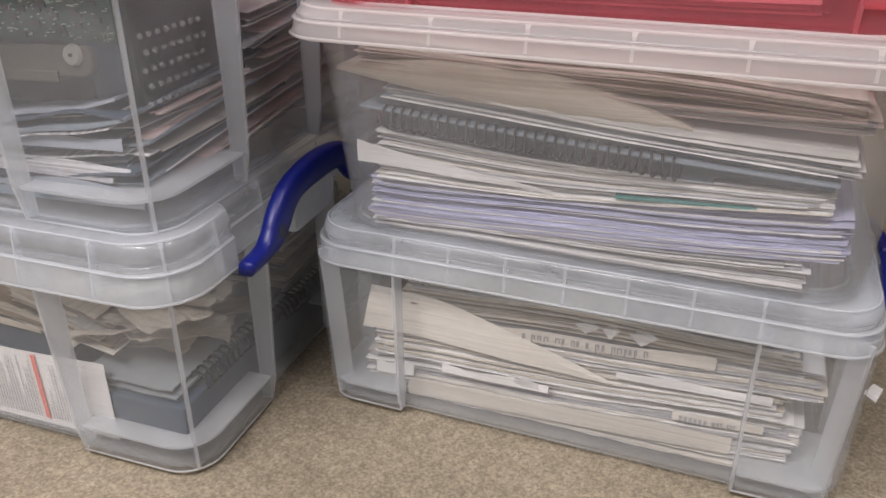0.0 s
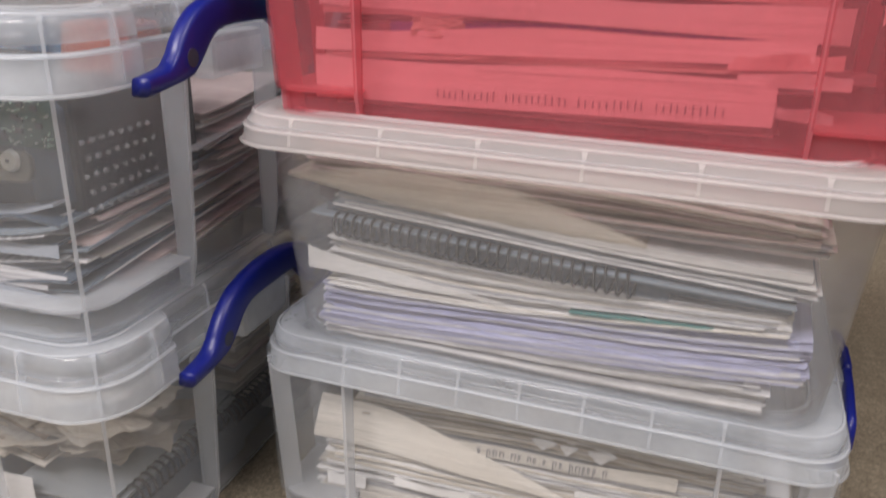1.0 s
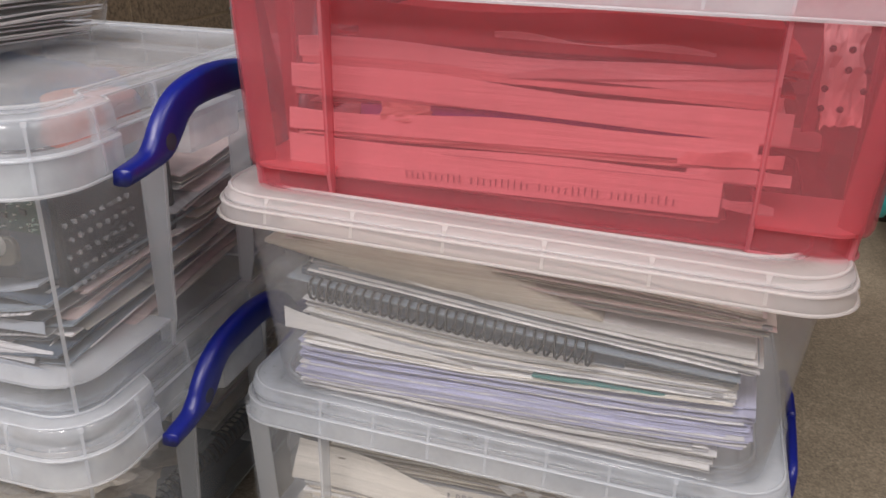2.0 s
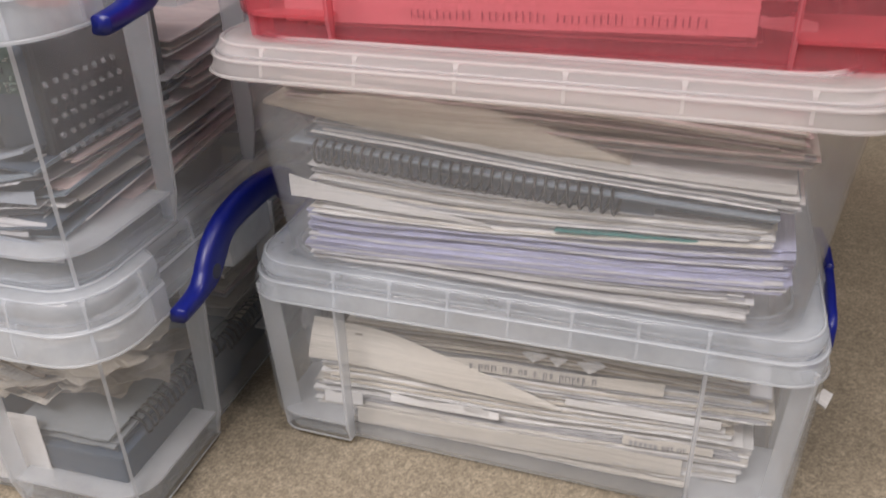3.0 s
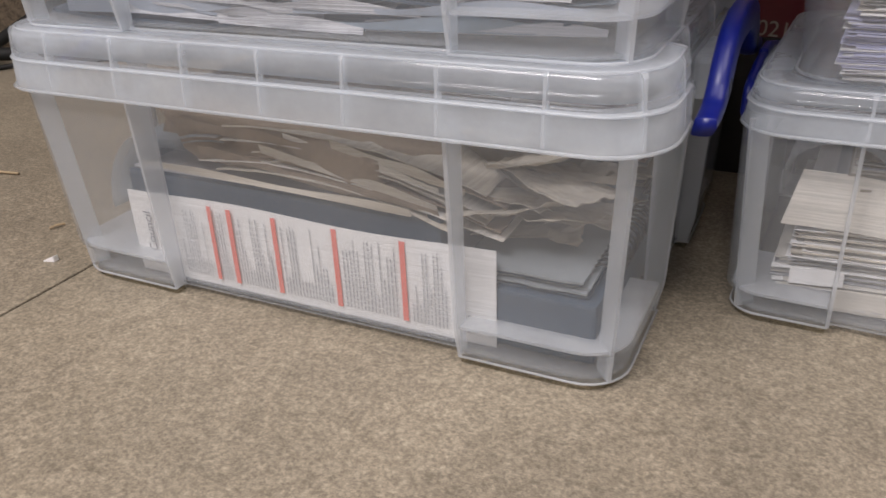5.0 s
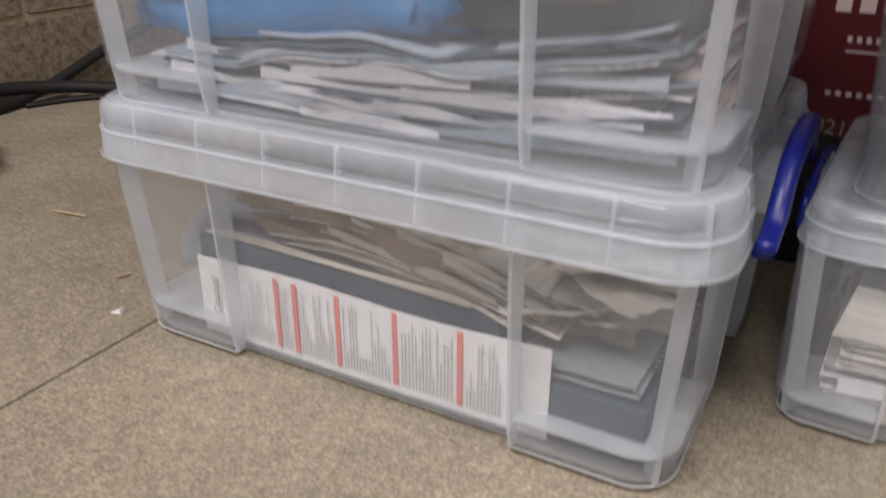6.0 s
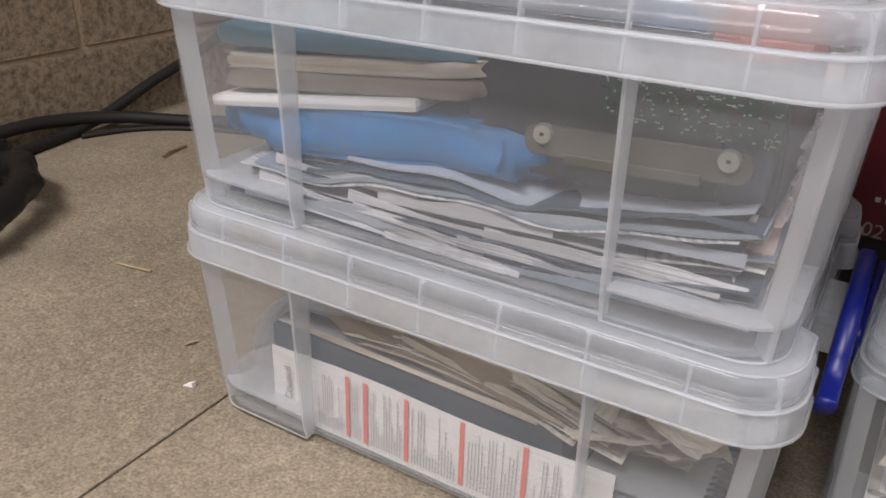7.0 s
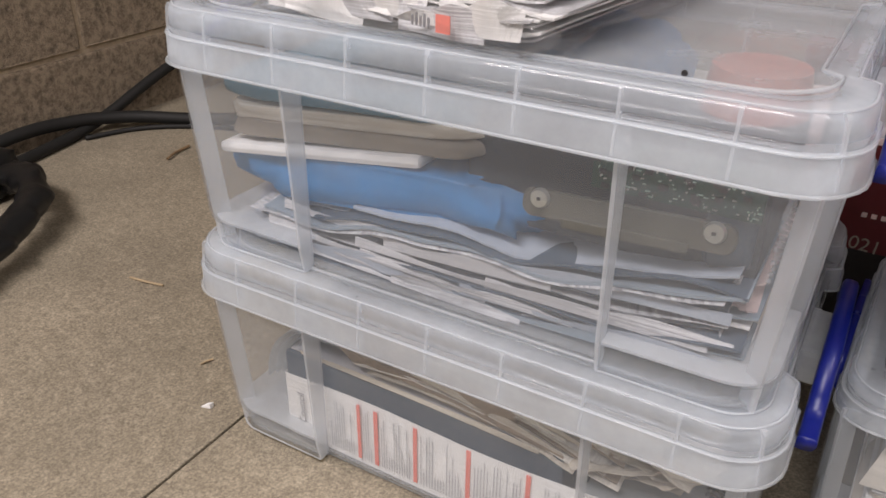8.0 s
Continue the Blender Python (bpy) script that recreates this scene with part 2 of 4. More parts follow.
WOOD = paint("brown_wood", (0.2, 0.13, 0.07), 0.6, vary=0.25, scale=25)
TWIG = paint("dry_straw", (0.42, 0.32, 0.2), 0.8, vary=0.2, scale=90)


# ---- building ----
def mesh_of(name, bm, mat, smooth=False):
    me = bpy.data.meshes.new(name)
    bmesh.ops.recalc_face_normals(bm, faces=bm.faces[:])
    bm.to_mesh(me)
    bm.free()
    me.materials.append(mat)
    if smooth:
        for p in me.polygons:
            p.use_smooth = True
    return me


def part(name, bm, mat, parent, label="", m=None, smooth=False):
    ob = new(name, mesh_of(name, bm, mat, smooth))
    ob.parent = parent
    if m is not None:
        ob.matrix_local = m
    if label:
        ob["label"] = label
    return ob


def thing(name, m, label, category, group="", kind=""):
    ob = new(name)
    ob.matrix_world = m
    ob.empty_display_size = 0.02
    return tagged(ob, label, category, group, kind)


def box(bm, x0, x1, y0, y1, z0, z1, bevel=0.0):
    r = bmesh.ops.create_cube(bm, size=1)
    for v in r["verts"]:
        v.co = Vector(((x0 + x1) / 2 + v.co.x * (x1 - x0), (y0 + y1) / 2 + v.co.y * (y1 - y0), (z0 + z1) / 2 + v.co.z * (z1 - z0)))
    if bevel:
        es = list({e for v in r["verts"] for e in v.link_edges})
        bmesh.ops.bevel(bm, geom=es, offset=bevel, segments=2, profile=0.6, affect="EDGES")


def loft(bm, loops, cap_first=False, cap_last=False):
    rings = [[bm.verts.new(p) for p in lp] for lp in loops]
    n = len(rings[0])
    for a, b in zip(rings, rings[1:]):
        for i in range(n):
            bm.faces.new((a[i], a[(i + 1) % n], b[(i + 1) % n], b[i]))
    if cap_first:
        bm.faces.new(rings[0][::-1])
    if cap_last:
        bm.faces.new(rings[-1])


def round_rect(hx, hy, r, z, n=7):
    pts = []
    for cx, cy, a0 in ((hx - r, -hy + r, -90), (hx - r, hy - r, 0), (-hx + r, hy - r, 90), (-hx + r, -hy + r, 180)):
        for i in range(n + 1):
            a = radians(a0 + 90 * i / n)
            pts.append((cx + r * math.cos(a), cy + r * math.sin(a), z))
    return pts


def notched(hx, hy, r, nx, ny, depth, z, grow=0.0, n=7):
    """Rounded rectangle, its four sides recessed by depth between the corner columns."""
    hx, hy = hx + grow, hy + grow
    c = round_rect(hx, hy, r, z, n)
    k = n + 1
    br, tr, tl, bl = c[:k], c[k:2 * k], c[2 * k:3 * k], c[3 * k:]
    e = 0.003

    def side(a, b, off, horizontal, sign):
        q = [(a, off), (a, off - sign * depth + sign * e), (a - math.copysign(e, a), off - sign * depth),
             (b - math.copysign(e, b), off - sign * depth), (b, off - sign * depth + sign * e), (b, off)]
        return [(u, v, z) if horizontal else (v, u, z) for u, v in q]

    return br + side(-ny, ny, hx, False, 1) + tr + side(nx, -nx, hy, True, 1) + tl + side(ny, -ny, -hx, False, -1) + bl + side(-nx, nx, -hy, True, -1)


def solid(ob, t=0.0018):
    s = ob.modifiers.new("wall", "SOLIDIFY")
    s.thickness, s.offset = t, -1
    return ob


def tube(bm, pts, r, n=8, closed=False):
    """A round bar along a line of points."""
    pts = [Vector(p) for p in pts]
    rings = []
    up = Vector((0.13, 0.21, 0.97))
    for i, p in enumerate(pts):
        d = (pts[min(i + 1, len(pts) - 1)] - pts[max(i - 1, 0)]).normalized()
        u = d.cross(up)
        if u.length < 1e-3:
            u = d.cross(Vector((1, 0, 0)))
        u.normalize()
        v = d.cross(u)
        rings.append([p + (u * math.cos(2 * math.pi * k / n) + v * math.sin(2 * math.pi * k / n)) * r for k in range(n)])
    loft(bm, rings, True, True)


def smooth_line(pts, n=6):
    """Points along a soft curve through pts."""
    P = [Vector(p) for p in pts]
    out = []
    for i in range(len(P) - 1):
        p0, p1, p2, p3 = P[max(i - 1, 0)], P[i], P[i + 1], P[min(i + 2, len(P) - 1)]
        for k in range(n):
            t = k / n
            out.append(0.5 * ((2 * p1) + (p2 - p0) * t + (2 * p0 - 5 * p1 + 4 * p2 - p3) * t * t + (3 * p1 - p0 - 3 * p2 + p3) * t ** 3))
    out.append(P[-1])
    return out


def sheet(bm, x0, x1, y0, y1, thick, height, nx=14, ny=4, skew=0.0, ragged=0.0, rnd=random):
    """A bent leaf or wad of paper: height(x, y) gives its underside; the front edge is y0."""
    tops, bots = [], []
    for j in range(ny + 1):
        rt, rb = [], []
        for i in range(nx + 1):
            u = i / nx
            x = x0 + (x1 - x0) * u
            y = y0 + (y1 - y0) * j / ny + skew * (u - 0.5)
            if ragged and (j == 0 or i in (0, nx)):
                x, y = x + rnd.uniform(-ragged, ragged) * 0.5, y + rnd.uniform(-ragged, ragged)
            h = height(x, y)
            rb.append(bm.verts.new((x, y, h)))
            rt.append(bm.verts.new((x, y, h + thick)))
        tops.append(rt)
        bots.append(rb)
    for j in range(ny):
        for i in range(nx):
            bm.faces.new((tops[j][i], tops[j][i + 1], tops[j + 1][i + 1], tops[j + 1][i]))
            bm.faces.new((bots[j][i], bots[j + 1][i], bots[j + 1][i + 1], bots[j][i + 1]))
    for i in range(nx):
        bm.faces.new((bots[0][i], bots[0][i + 1], tops[0][i + 1], tops[0][i]))
        bm.faces.new((bots[ny][i + 1], bots[ny][i], tops[ny][i], tops[ny][i + 1]))
    for j in range(ny):
        bm.faces.new((bots[j + 1][0], bots[j][0], tops[j][0], tops[j + 1][0]))
        bm.faces.new((bots[j][nx], bots[j + 1][nx], tops[j + 1][nx], tops[j][nx]))


# ---- the room ----
GROUND = -0.004
# two slabs with a sawn joint between them
fl = tagged(new("floor"), "tan sealed concrete floor with a sawn joint", "floor", kind="structure")
for x0, x1 in ((-0.93, -0.1178), (-0.1148, 2.4)):
    bm = bmesh.new()
    box(bm, x0, x1, -2.4, 2.4, -0.1, GROUND, 0.0012)
    part("slab", bm, FLOOR, fl)
bm = bmesh.new()
box(bm, -0.1183, -0.1143, -2.4, 2.4, -0.1, GROUND - 0.004)
part("joint_filler", bm, RUBBER, fl)

# block wall beside the boxes
WX = -0.93
west = tagged(new("wall_west"), "rough grey-brown concrete block wall with pale mortar", "wall", kind="structure")
bm = bmesh.new()
box(bm, WX - 0.12, WX - 0.006, -2.4, 2.4, -0.1, 2.5)
part("mortar", bm, MORTAR, west)
BW, BH, JT = 0.44, 0.215, 0.011


def block_mesh(seed):
    rnd = random.Random(seed)
    b = bmesh.new()
    box(b, -0.1, 0, 0, BW - JT, 0, BH - JT, 0.004)
    for v in b.verts:
        v.co += Vector((rnd.uniform(-0.0015, 0.0015), rnd.uniform(-0.0012, 0.0012), rnd.uniform(-0.0012, 0.0012)))
    return mesh_of("block", b, BLOCK)


blocks = [block_mesh(i) for i in range(4)]
for row in range(5):
    for k in range(-5, 5):
        y = 0.497 + k * BW + (0.0 if row % 2 == 1 else BW / 2)
        ob = new("block", blocks[(row * 3 + k) % 4])
        ob.parent = west
        ob.location = (WX, y + JT / 2, 0.139 - BH + row * BH + JT / 2)
bm = bmesh.new()
box(bm, WX - 0.1, WX, -2.4, 2.4, 0.99, 2.5)
part("upper_wall", bm, BLOCK, west)
for nm, a in (("wall_north", (-0.93, 2.4, 2.4, 2.5)), ("wall_south", (-0.93, 2.4, -2.5, -2.4)), ("wall_east", (2.4, 2.5, -2.5, 2.5))):
    bm = bmesh.new()
    box(bm, *a, 0, 2.5)
    tagged(new(nm, mesh_of(nm, bm, PLASTER)), "plain painted wall", "wall", kind="structure")
bm = bmesh.new()
box(bm, -1.2, 2.5, -2.5, 2.5, 2.5, 2.6)
tagged(new("ceiling", mesh_of("ceiling", bm, PLASTER)), "plain pale ceiling", "ceiling", kind="structure")


# ---- boxes ----
def handle(parent, mat, x, ym, half, z_hole, rise, label, slim=1.0):
    """A bail handle on the end of a box: two hooked arms with pivot holes and a grip between them."""
    bm = bmesh.new()
    prof = [(-half - 0.042, z_hole - 0.0125, 0.0058), (-half - 0.034, z_hole - 0.0118, 0.0062), (-half - 0.018, z_hole - 0.009, 0.0062), (-half - 0.008, z_hole - 0.005, 0.0095), (-half, z_hole, 0.0125), (-half + 0.01, z_hole + 0.35 * rise, 0.0135), (-half + 0.021, z_hole + 0.68 * rise, 0.0125),
            (-half + 0.036, z_hole + 0.9 * rise, 0.0112), (-half * 0.22, z_hole + 0.99 * rise, 0.0118), (0, z_hole + rise, 0.0122)] if rise > 0.02 else [
            (-half - 0.012, z_hole - 0.036, 0.005), (-half - 0.008, z_hole - 0.026, 0.0056), (-half - 0.004, z_hole - 0.014, 0.008), (-half, z_hole, 0.0125), (-half + 0.014, z_hole + 0.33 * rise, 0.0118), (-half + 0.032, z_hole + 0.63 * rise, 0.0112),
            (-half + 0.056, z_hole + 0.86 * rise, 0.0108), (-half * 0.22, z_hole + 0.98 * rise, 0.0105), (0, z_hole + rise, 0.0105)]
    prof = prof + [(-y, z, w) for y, z, w in prof[-2::-1]]
    line = smooth_line([(y, z, w) for y, z, w in prof], 4)
    loops = []
    for i, p in enumerate(line):
        d = Vector((line[min(i + 1, len(line) - 1)] - line[max(i - 1, 0)])).to_2d()
        d.normalize()
        n = Vector((-d.y, d.x))
        w, th = p.z * slim, 0.0066 * slim
        ring = []
        for k in range(12):
            a = 2 * math.pi * k / 12
            ca, sa = math.cos(a), math.sin(a)
            ca, sa = math.copysign(abs(ca) ** 0.5, ca), math.copysign(abs(sa) ** 0.5, sa)
            zz = p.y + n.y * w * ca
            lean = min(0.0, zz - z_hole + 0.014) * 0.6 if rise > 0 else 0.0
            ring.append((x + math.copysign(1, x) * lean + th * sa, ym + p.x + n.x * w * ca, zz))
        loops.append(ring)
    loft(bm, loops, True, True)
    h = part("handle", bm, mat, parent, label, smooth=True)
    # dark discs stand in for the open pivot holes, their darkness painted
    for s in (-1, 1):
        bm = bmesh.new()
        bmesh.ops.create_cone(bm, cap_ends=True, segments=16, radius1=0.0058 * slim, radius2=0.0058 * slim, depth=0.0135 * slim,
                              matrix=pose(x, ym + s * (half - 0.002), z_hole, 0, 90, 0))
        part("pivot_hole_disc", bm, HOLE_SHADE, h, "dark disc standing for the shade in the pivot hole")
    return h


def lid_loop(hx, hy, r, z, end, inset, n=7):
    """Rounded rectangle whose short ends step inwards between the corners, where the handle sits."""
    c = round_rect(hx, hy, r, z, n)
    if not inset:
        return c
    k = n + 1
    br, tr, tl, bl = c[:k], c[k:2 * k], c[2 * k:3 * k], c[3 * k:]
    e = 0.004
    right = [(hx, -end - e, z), (hx - inset * 0.3, -end - e * 0.2, z), (hx - inset, -end + e, z), (hx - inset, end - e, z), (hx - inset * 0.3, end + e * 0.2, z), (hx, end + e, z)]
    return br + right + tr + tl + [(-x, -y, q) for x, y, q in right] + bl


def lid_of(parent, hx, hy, r, z0, z1, ribs_x, ribs_y, mats, recess=0.009, step=0.002, end=0.0, inset=0.0):
    """A lid: two-tiered skirt, rounded rim, sunken top plate; ribs along the skirt."""
    skirt, plate, rib, upper = mats
    zm = z0 + (z1 - z0) * 0.47
    R = lambda a, z, k=1.0: lid_loop(hx + a, hy + a, r * k, z, end, inset)
    band = min(0.0045, (z1 - z0) * 0.1)
    bm = bmesh.new()
    loft(bm, [R(0.0004, z0), R(0.0006, z0 + 0.003), R(0, z0 + 0.0045), R(-0.0006, zm), R(-step, zm + 0.003)])
    lid = solid(part("lid", bm, skirt, parent, smooth=True), 0.002)
    bm = bmesh.new()
    loft(bm, [R(-step, zm + 0.003), R(-step - 0.0004, zm + 0.003 + band)])
    solid(part("clear_band", bm, WALL_CLEAR, lid, smooth=True), 0.0012)
    bm = bmesh.new()
    loft(bm, [R(-step - 0.0004, zm + 0.003 + band), R(-step - 0.0012, z1 - 0.006), R(-step - 0.0024, z1 - 0.0022), R(-step - 0.0055, z1 - 0.0004), R(-step - 0.009, z1), R(-0.024, z1, 0.8)])
    solid(part("rim", bm, upper, lid, smooth=True), 0.002)

    def bead(name, a, z, w, m):
        b = bmesh.new()
        loft(b, [R(a + dx * w, z + dz * w) for dx, dz in ((0, -1), (1, 0), (0, 1), (-1, 0), (0, -1))])
        part(name, b, m, lid, smooth=True)

    bead("edge_bead", 0.0011, z0 + 0.001, 0.0012, rib)
    bead("step_bead", -0.0008, zm + 0.0014, 0.0011, rib)
    # milky bead that draws the bright highlight along the top edge
    bead("rim_highlight", -step - 0.0036, z1 - 0.0009, 0.0011, rib)
    bead("plate_ridge", -0.0255, z1 + 0.0004, 0.0013, rib)
    bm = bmesh.new()
    loft(bm, [R(-0.0245, z1 - 0.0005, 0.8), R(-0.028, z1 - recess, 0.75), R(-0.034, z1 - recess - 0.001, 0.7)], False, True)
    solid(part("top_plate", bm, plate, lid), 0.0018)
    bm = bmesh.new()
    loft(bm, [R(-step - 0.0025, zm + 0.001), R(-0.016, zm + 0.001, 0.8)])
    solid(part("inner_flange", bm, rib, lid), 0.0018)

    def fin(u0, at, side):
        """A web across the skirt, flaring a little where it meets the rim."""
        b = bmesh.new()
        rows = ((z0 + 0.003, 0.0005, 1.0), (zm, -0.0004, 1.0), (zm + 0.003, -step + 0.0006, 1.0), (z1 - 0.009, -step - 0.0004, 1.0), (z1 - 0.004, -step - 0.001, 1.2), (z1 - 0.0012, -step - 0.0026, 1.9))
        loft(b, [[(at + p * 0.001 * w, side * (u0 + q), zz) for p, q in ((-1, g2), (1, g2), (1, -step - 0.005), (-1, -step - 0.005))] for zz, g2, w in rows], True, True)
        return b

    for sgn in (-1, 1):
        for x in ribs_x:
            part("rib", fin(hy, x, sgn), rib, lid)
        if inset:
            # a web across each rounded corner
            for other in (-1, 1):
                k = r * 0.2929
                b = fin(0.0, 0.0, 1)
                turn = pose(other * (hx - k), sgn * (hy - k), 0, 0, 0, math.degrees(math.atan2(sgn, other)) - 90)
                bmesh.ops.transform(b, matrix=turn, verts=b.verts)
                part("rib", b, rib, lid)
        for y in ribs_y:
            b = fin(hx - (inset if abs(y) < end else 0.0), y, sgn)
            for v in b.verts:
                v.co.x, v.co.y = v.co.y, v.co.x
            part("rib", b, rib, lid)
    return lid


def column_box(m, hx, hy, r, nx, ny, depth, z_lid, z_top, lid_grow, ribs_x, ribs_y, label, mats, lid_mats, handle_mat, hy_handle, z_hole, rise, foot=0.023, hlabel="", grow_top=0.0075, slim=1.0, out=0.011, rim=False, recess=0.009, end=0.0, inset=0.0, y_handle=0.0):
    """A stacking box whose corners stand out as columns on hollow feet."""
    wall_m, rib_m = mats
    t = thing("storage_box", m, label, "storage box", "stacked storage boxes")
    N = lambda z, g: notched(hx, hy, r, nx, ny, depth + g, z, g)
    bm = bmesh.new()
    loft(bm, [N(0.0008, -0.004), N(foot - 0.003, -0.0035), N(foot, 0.0), N(foot + 0.003, 0.001), N(z_lid + 0.012, grow_top)])
    body = solid(part("body", bm, wall_m, t))
    # rims tinted for the shadow gap and floor reflection under the feet
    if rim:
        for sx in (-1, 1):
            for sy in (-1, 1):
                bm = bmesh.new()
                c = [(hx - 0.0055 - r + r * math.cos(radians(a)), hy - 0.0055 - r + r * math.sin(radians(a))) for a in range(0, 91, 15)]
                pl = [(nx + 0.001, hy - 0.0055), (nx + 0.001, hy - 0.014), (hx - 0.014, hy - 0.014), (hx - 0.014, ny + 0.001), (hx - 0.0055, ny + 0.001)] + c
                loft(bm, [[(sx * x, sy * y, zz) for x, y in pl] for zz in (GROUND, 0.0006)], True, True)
                part("foot_shade_rim", bm, RIM_SHADE, body)
    bm = bmesh.new()
    loft(bm, [N(0.0022 + dz, -0.0032 + dg) for dz, dg in ((-0.001, 0), (0, 0.0008), (0.001, 0), (0, -0.0008), (-0.001, 0))])
    part("foot_edge", bm, rib_m, body, smooth=True)
    bm = bmesh.new()
    loft(bm, [N(0.004, -0.006), N(0.0058, -0.006)], True, True)
    part("base", bm, BASE_CLEAR if wall_m is WALL_CLEAR else wall_m, body)
    for sx in (-1, 1):
        for sy in (-1, 1):
            bm = bmesh.new()
            c = [(hx - 0.003 - r + r * math.cos(radians(a)), hy - 0.003 - r + r * math.sin(radians(a))) for a in range(0, 91, 15)]
            pl = [(nx + 0.002, 0.003 + hy - 0.006), (nx + 0.002, ny + 0.002), (hx - 0.003, ny + 0.002)] + c
            lo = [(sx * x, sy * y, foot - 0.001) for x, y in pl]
            hi = [(sx * x, sy * y, foot + 0.0012) for x, y in pl]
            loft(bm, [lo, hi], True, True)
            part("foot_ledge", bm, LEDGE_CLEAR if rib_m is RIB_CLEAR else RED_LEDGE, body)
            # upright edges where the columns step back
            bm = bmesh.new()
            loft(bm, [[(sx * (nx + a * 0.0012), sy * (b), zz) for a, b in ((-1, hy + g), (1, hy + g), (1, hy - depth - 0.0005), (-1, hy - depth - 0.0005))]
                      for zz, g in ((0.002, -0.0042), (foot, 0.0004), (z_lid + 0.006, grow_top))], True, True)
            part("column_edge", bm, rib_m, body)
            bm = bmesh.new()
            cx, cy, q = hx - r * 0.2929, hy - r * 0.2929, 0.7071
            lo, hi = [], []
            for along, across in ((0.001, -0.0012), (0.001, 0.0012), (-0.014, 0.0012), (-0.014, -0.0012)):
                px, py = cx + q * (along - across), cy + q * (along + across)
                lo.append((sx * (px - 0.003), sy * (py - 0.003), 0.003))
                hi.append((sx * (px + grow_top * 0.8), sy * (py + grow_top * 0.8), z_lid + 0.008))
            loft(bm, [lo, hi], True, True)
            part("corner_fin", bm, rib_m, body)
            bm = bmesh.new()
            loft(bm, [[(sx * b, sy * (ny + a * 0.0012), zz) for a, b in ((-1, hx + g), (1, hx + g), (1, hx - depth - 0.0005), (-1, hx - depth - 0.0005))]
                      for zz, g in ((0.002, -0.0042), (foot, 0.0004), (z_lid + 0.006, grow_top))], True, True)
            part("column_edge", bm, rib_m, body)
    lid_of(t, hx + lid_grow, hy + lid_grow, r + 0.011, z_lid, z_top, ribs_x, ribs_y, lid_mats, recess, end=end, inset=inset)
    if handle_mat:
        for s in (-1, 1):
            handle(t, handle_mat, s * (hx + lid_grow + out), y_handle, hy_handle, z_hole, rise, hlabel, slim)
            bm = bmesh.new()
            box(bm, min(s * (hx + lid_grow - 0.002 - inset), s * (hx + lid_grow + 0.006)), max(s * (hx + lid_grow - 0.002 - inset), s * (hx + lid_grow + 0.006)),
                y_handle - hy_handle + 0.038, y_handle + hy_handle - 0.038, z_lid - 0.008, z_lid + 0.022, 0.005)
            part("handle_rest", bm, lid_mats[0], t)
    return t


CLEAR = (WALL_CLEAR, RIB_CLEAR)
DULL_RIM = plastic("dull_lid_plastic", (0.985, 0.98, 0.98), (0.82, 0.8, 0.805), 0.33, rough=0.5, cloud=0.04)
DULL_RIB = plastic("dull_rib_plastic", (0.985, 0.98, 0.98), (0.88, 0.86, 0.865), 0.42, rough=0.5, cloud=0.04)
LID_RIB = plastic("lid_rib_plastic", (0.985, 0.99, 1.0), (0.88, 0.92, 0.955), 0.34, cloud=0.05)
LIDS = (LID_CLEAR, TOP_CLEAR, LID_RIB, UPPER_CLEAR)
BIG = dict(hx=0.2371, hy=0.1721, r=0.031, nx=0.1245, ny=0.06, depth=0.014, z_lid=0.16, z_top=0.2045, lid_grow=0.0139, foot=0.025, recess=0.0015, end=0.106, inset=0.012,
           ribs_x=[-0.187, -0.1235, -0.0615, 0, 0.0615, 0.1235, 0.187], ribs_y=[-0.128, -0.05, 0.05, 0.128], mats=CLEAR, lid_mats=LIDS,
           handle_mat=BLUE, hy_handle=0.0725, z_hole=0.1725, rise=0.0275, out=0.009, hlabel="deep blue moulded handle")
LX, LY = 0.1175, 0.1668
STACK = 0.203
lower_box = column_box(pose(LX, LY, 0), label="clear plastic storage box of papers standing on the concrete floor", rim=True, **BIG)
upper_box = column_box(pose(LX, LY, STACK), label="clear plastic storage box stacked on top of another box", **dict(BIG, y_handle=-0.012))

# right-hand stack
SMALL = dict(hx=0.205, hy=0.135, r=0.021, nx=0.1345, ny=0.06, depth=0.011, z_lid=0.137, z_top=0.1685, lid_grow=0.0045, grow_top=0.0035, recess=0.0015,
             ribs_x=[-0.1333 + 0.0444 * i for i in range(7)], ribs_y=[-0.09, -0.045, 0, 0.045, 0.09], mats=CLEAR, lid_mats=LIDS,
             handle_mat=BLUE, hy_handle=0.07, z_hole=0.145, rise=0.014, slim=0.5, out=0.0045, foot=0.018, hlabel="deep blue moulded handle")
RB = pose(0.5978, 0.1197, 0, 0, 0, -2.3) @ pose(0, 0.132, 0)
news_box = column_box(RB, label="small clear lidded box of newspapers standing on the concrete floor", rim=True, **SMALL)

MB = pose(0.5997, 0.0853, 0.168, 0, 0, -3.27) @ pose(0, 0.15, 0)
paper_box = thing("storage_box", MB, "tapered clear plastic box packed with loose papers on another box", "storage box", "stacked storage boxes")
bm = bmesh.new()
loft(bm, [round_rect(0.18, 0.112, 0.03, 0.0), round_rect(0.185, 0.116, 0.032, 0.004), round_rect(0.196, 0.136, 0.034, 0.158)])
solid(part("body", bm, TAPER_CLEAR, paper_box, smooth=False), 0.0018)
bm = bmesh.new()
loft(bm, [round_rect(0.175, 0.11, 0.03, 0.0005), round_rect(0.175, 0.11, 0.03, 0.0025)], True, True)
part("base", bm, TAPER_CLEAR, paper_box)
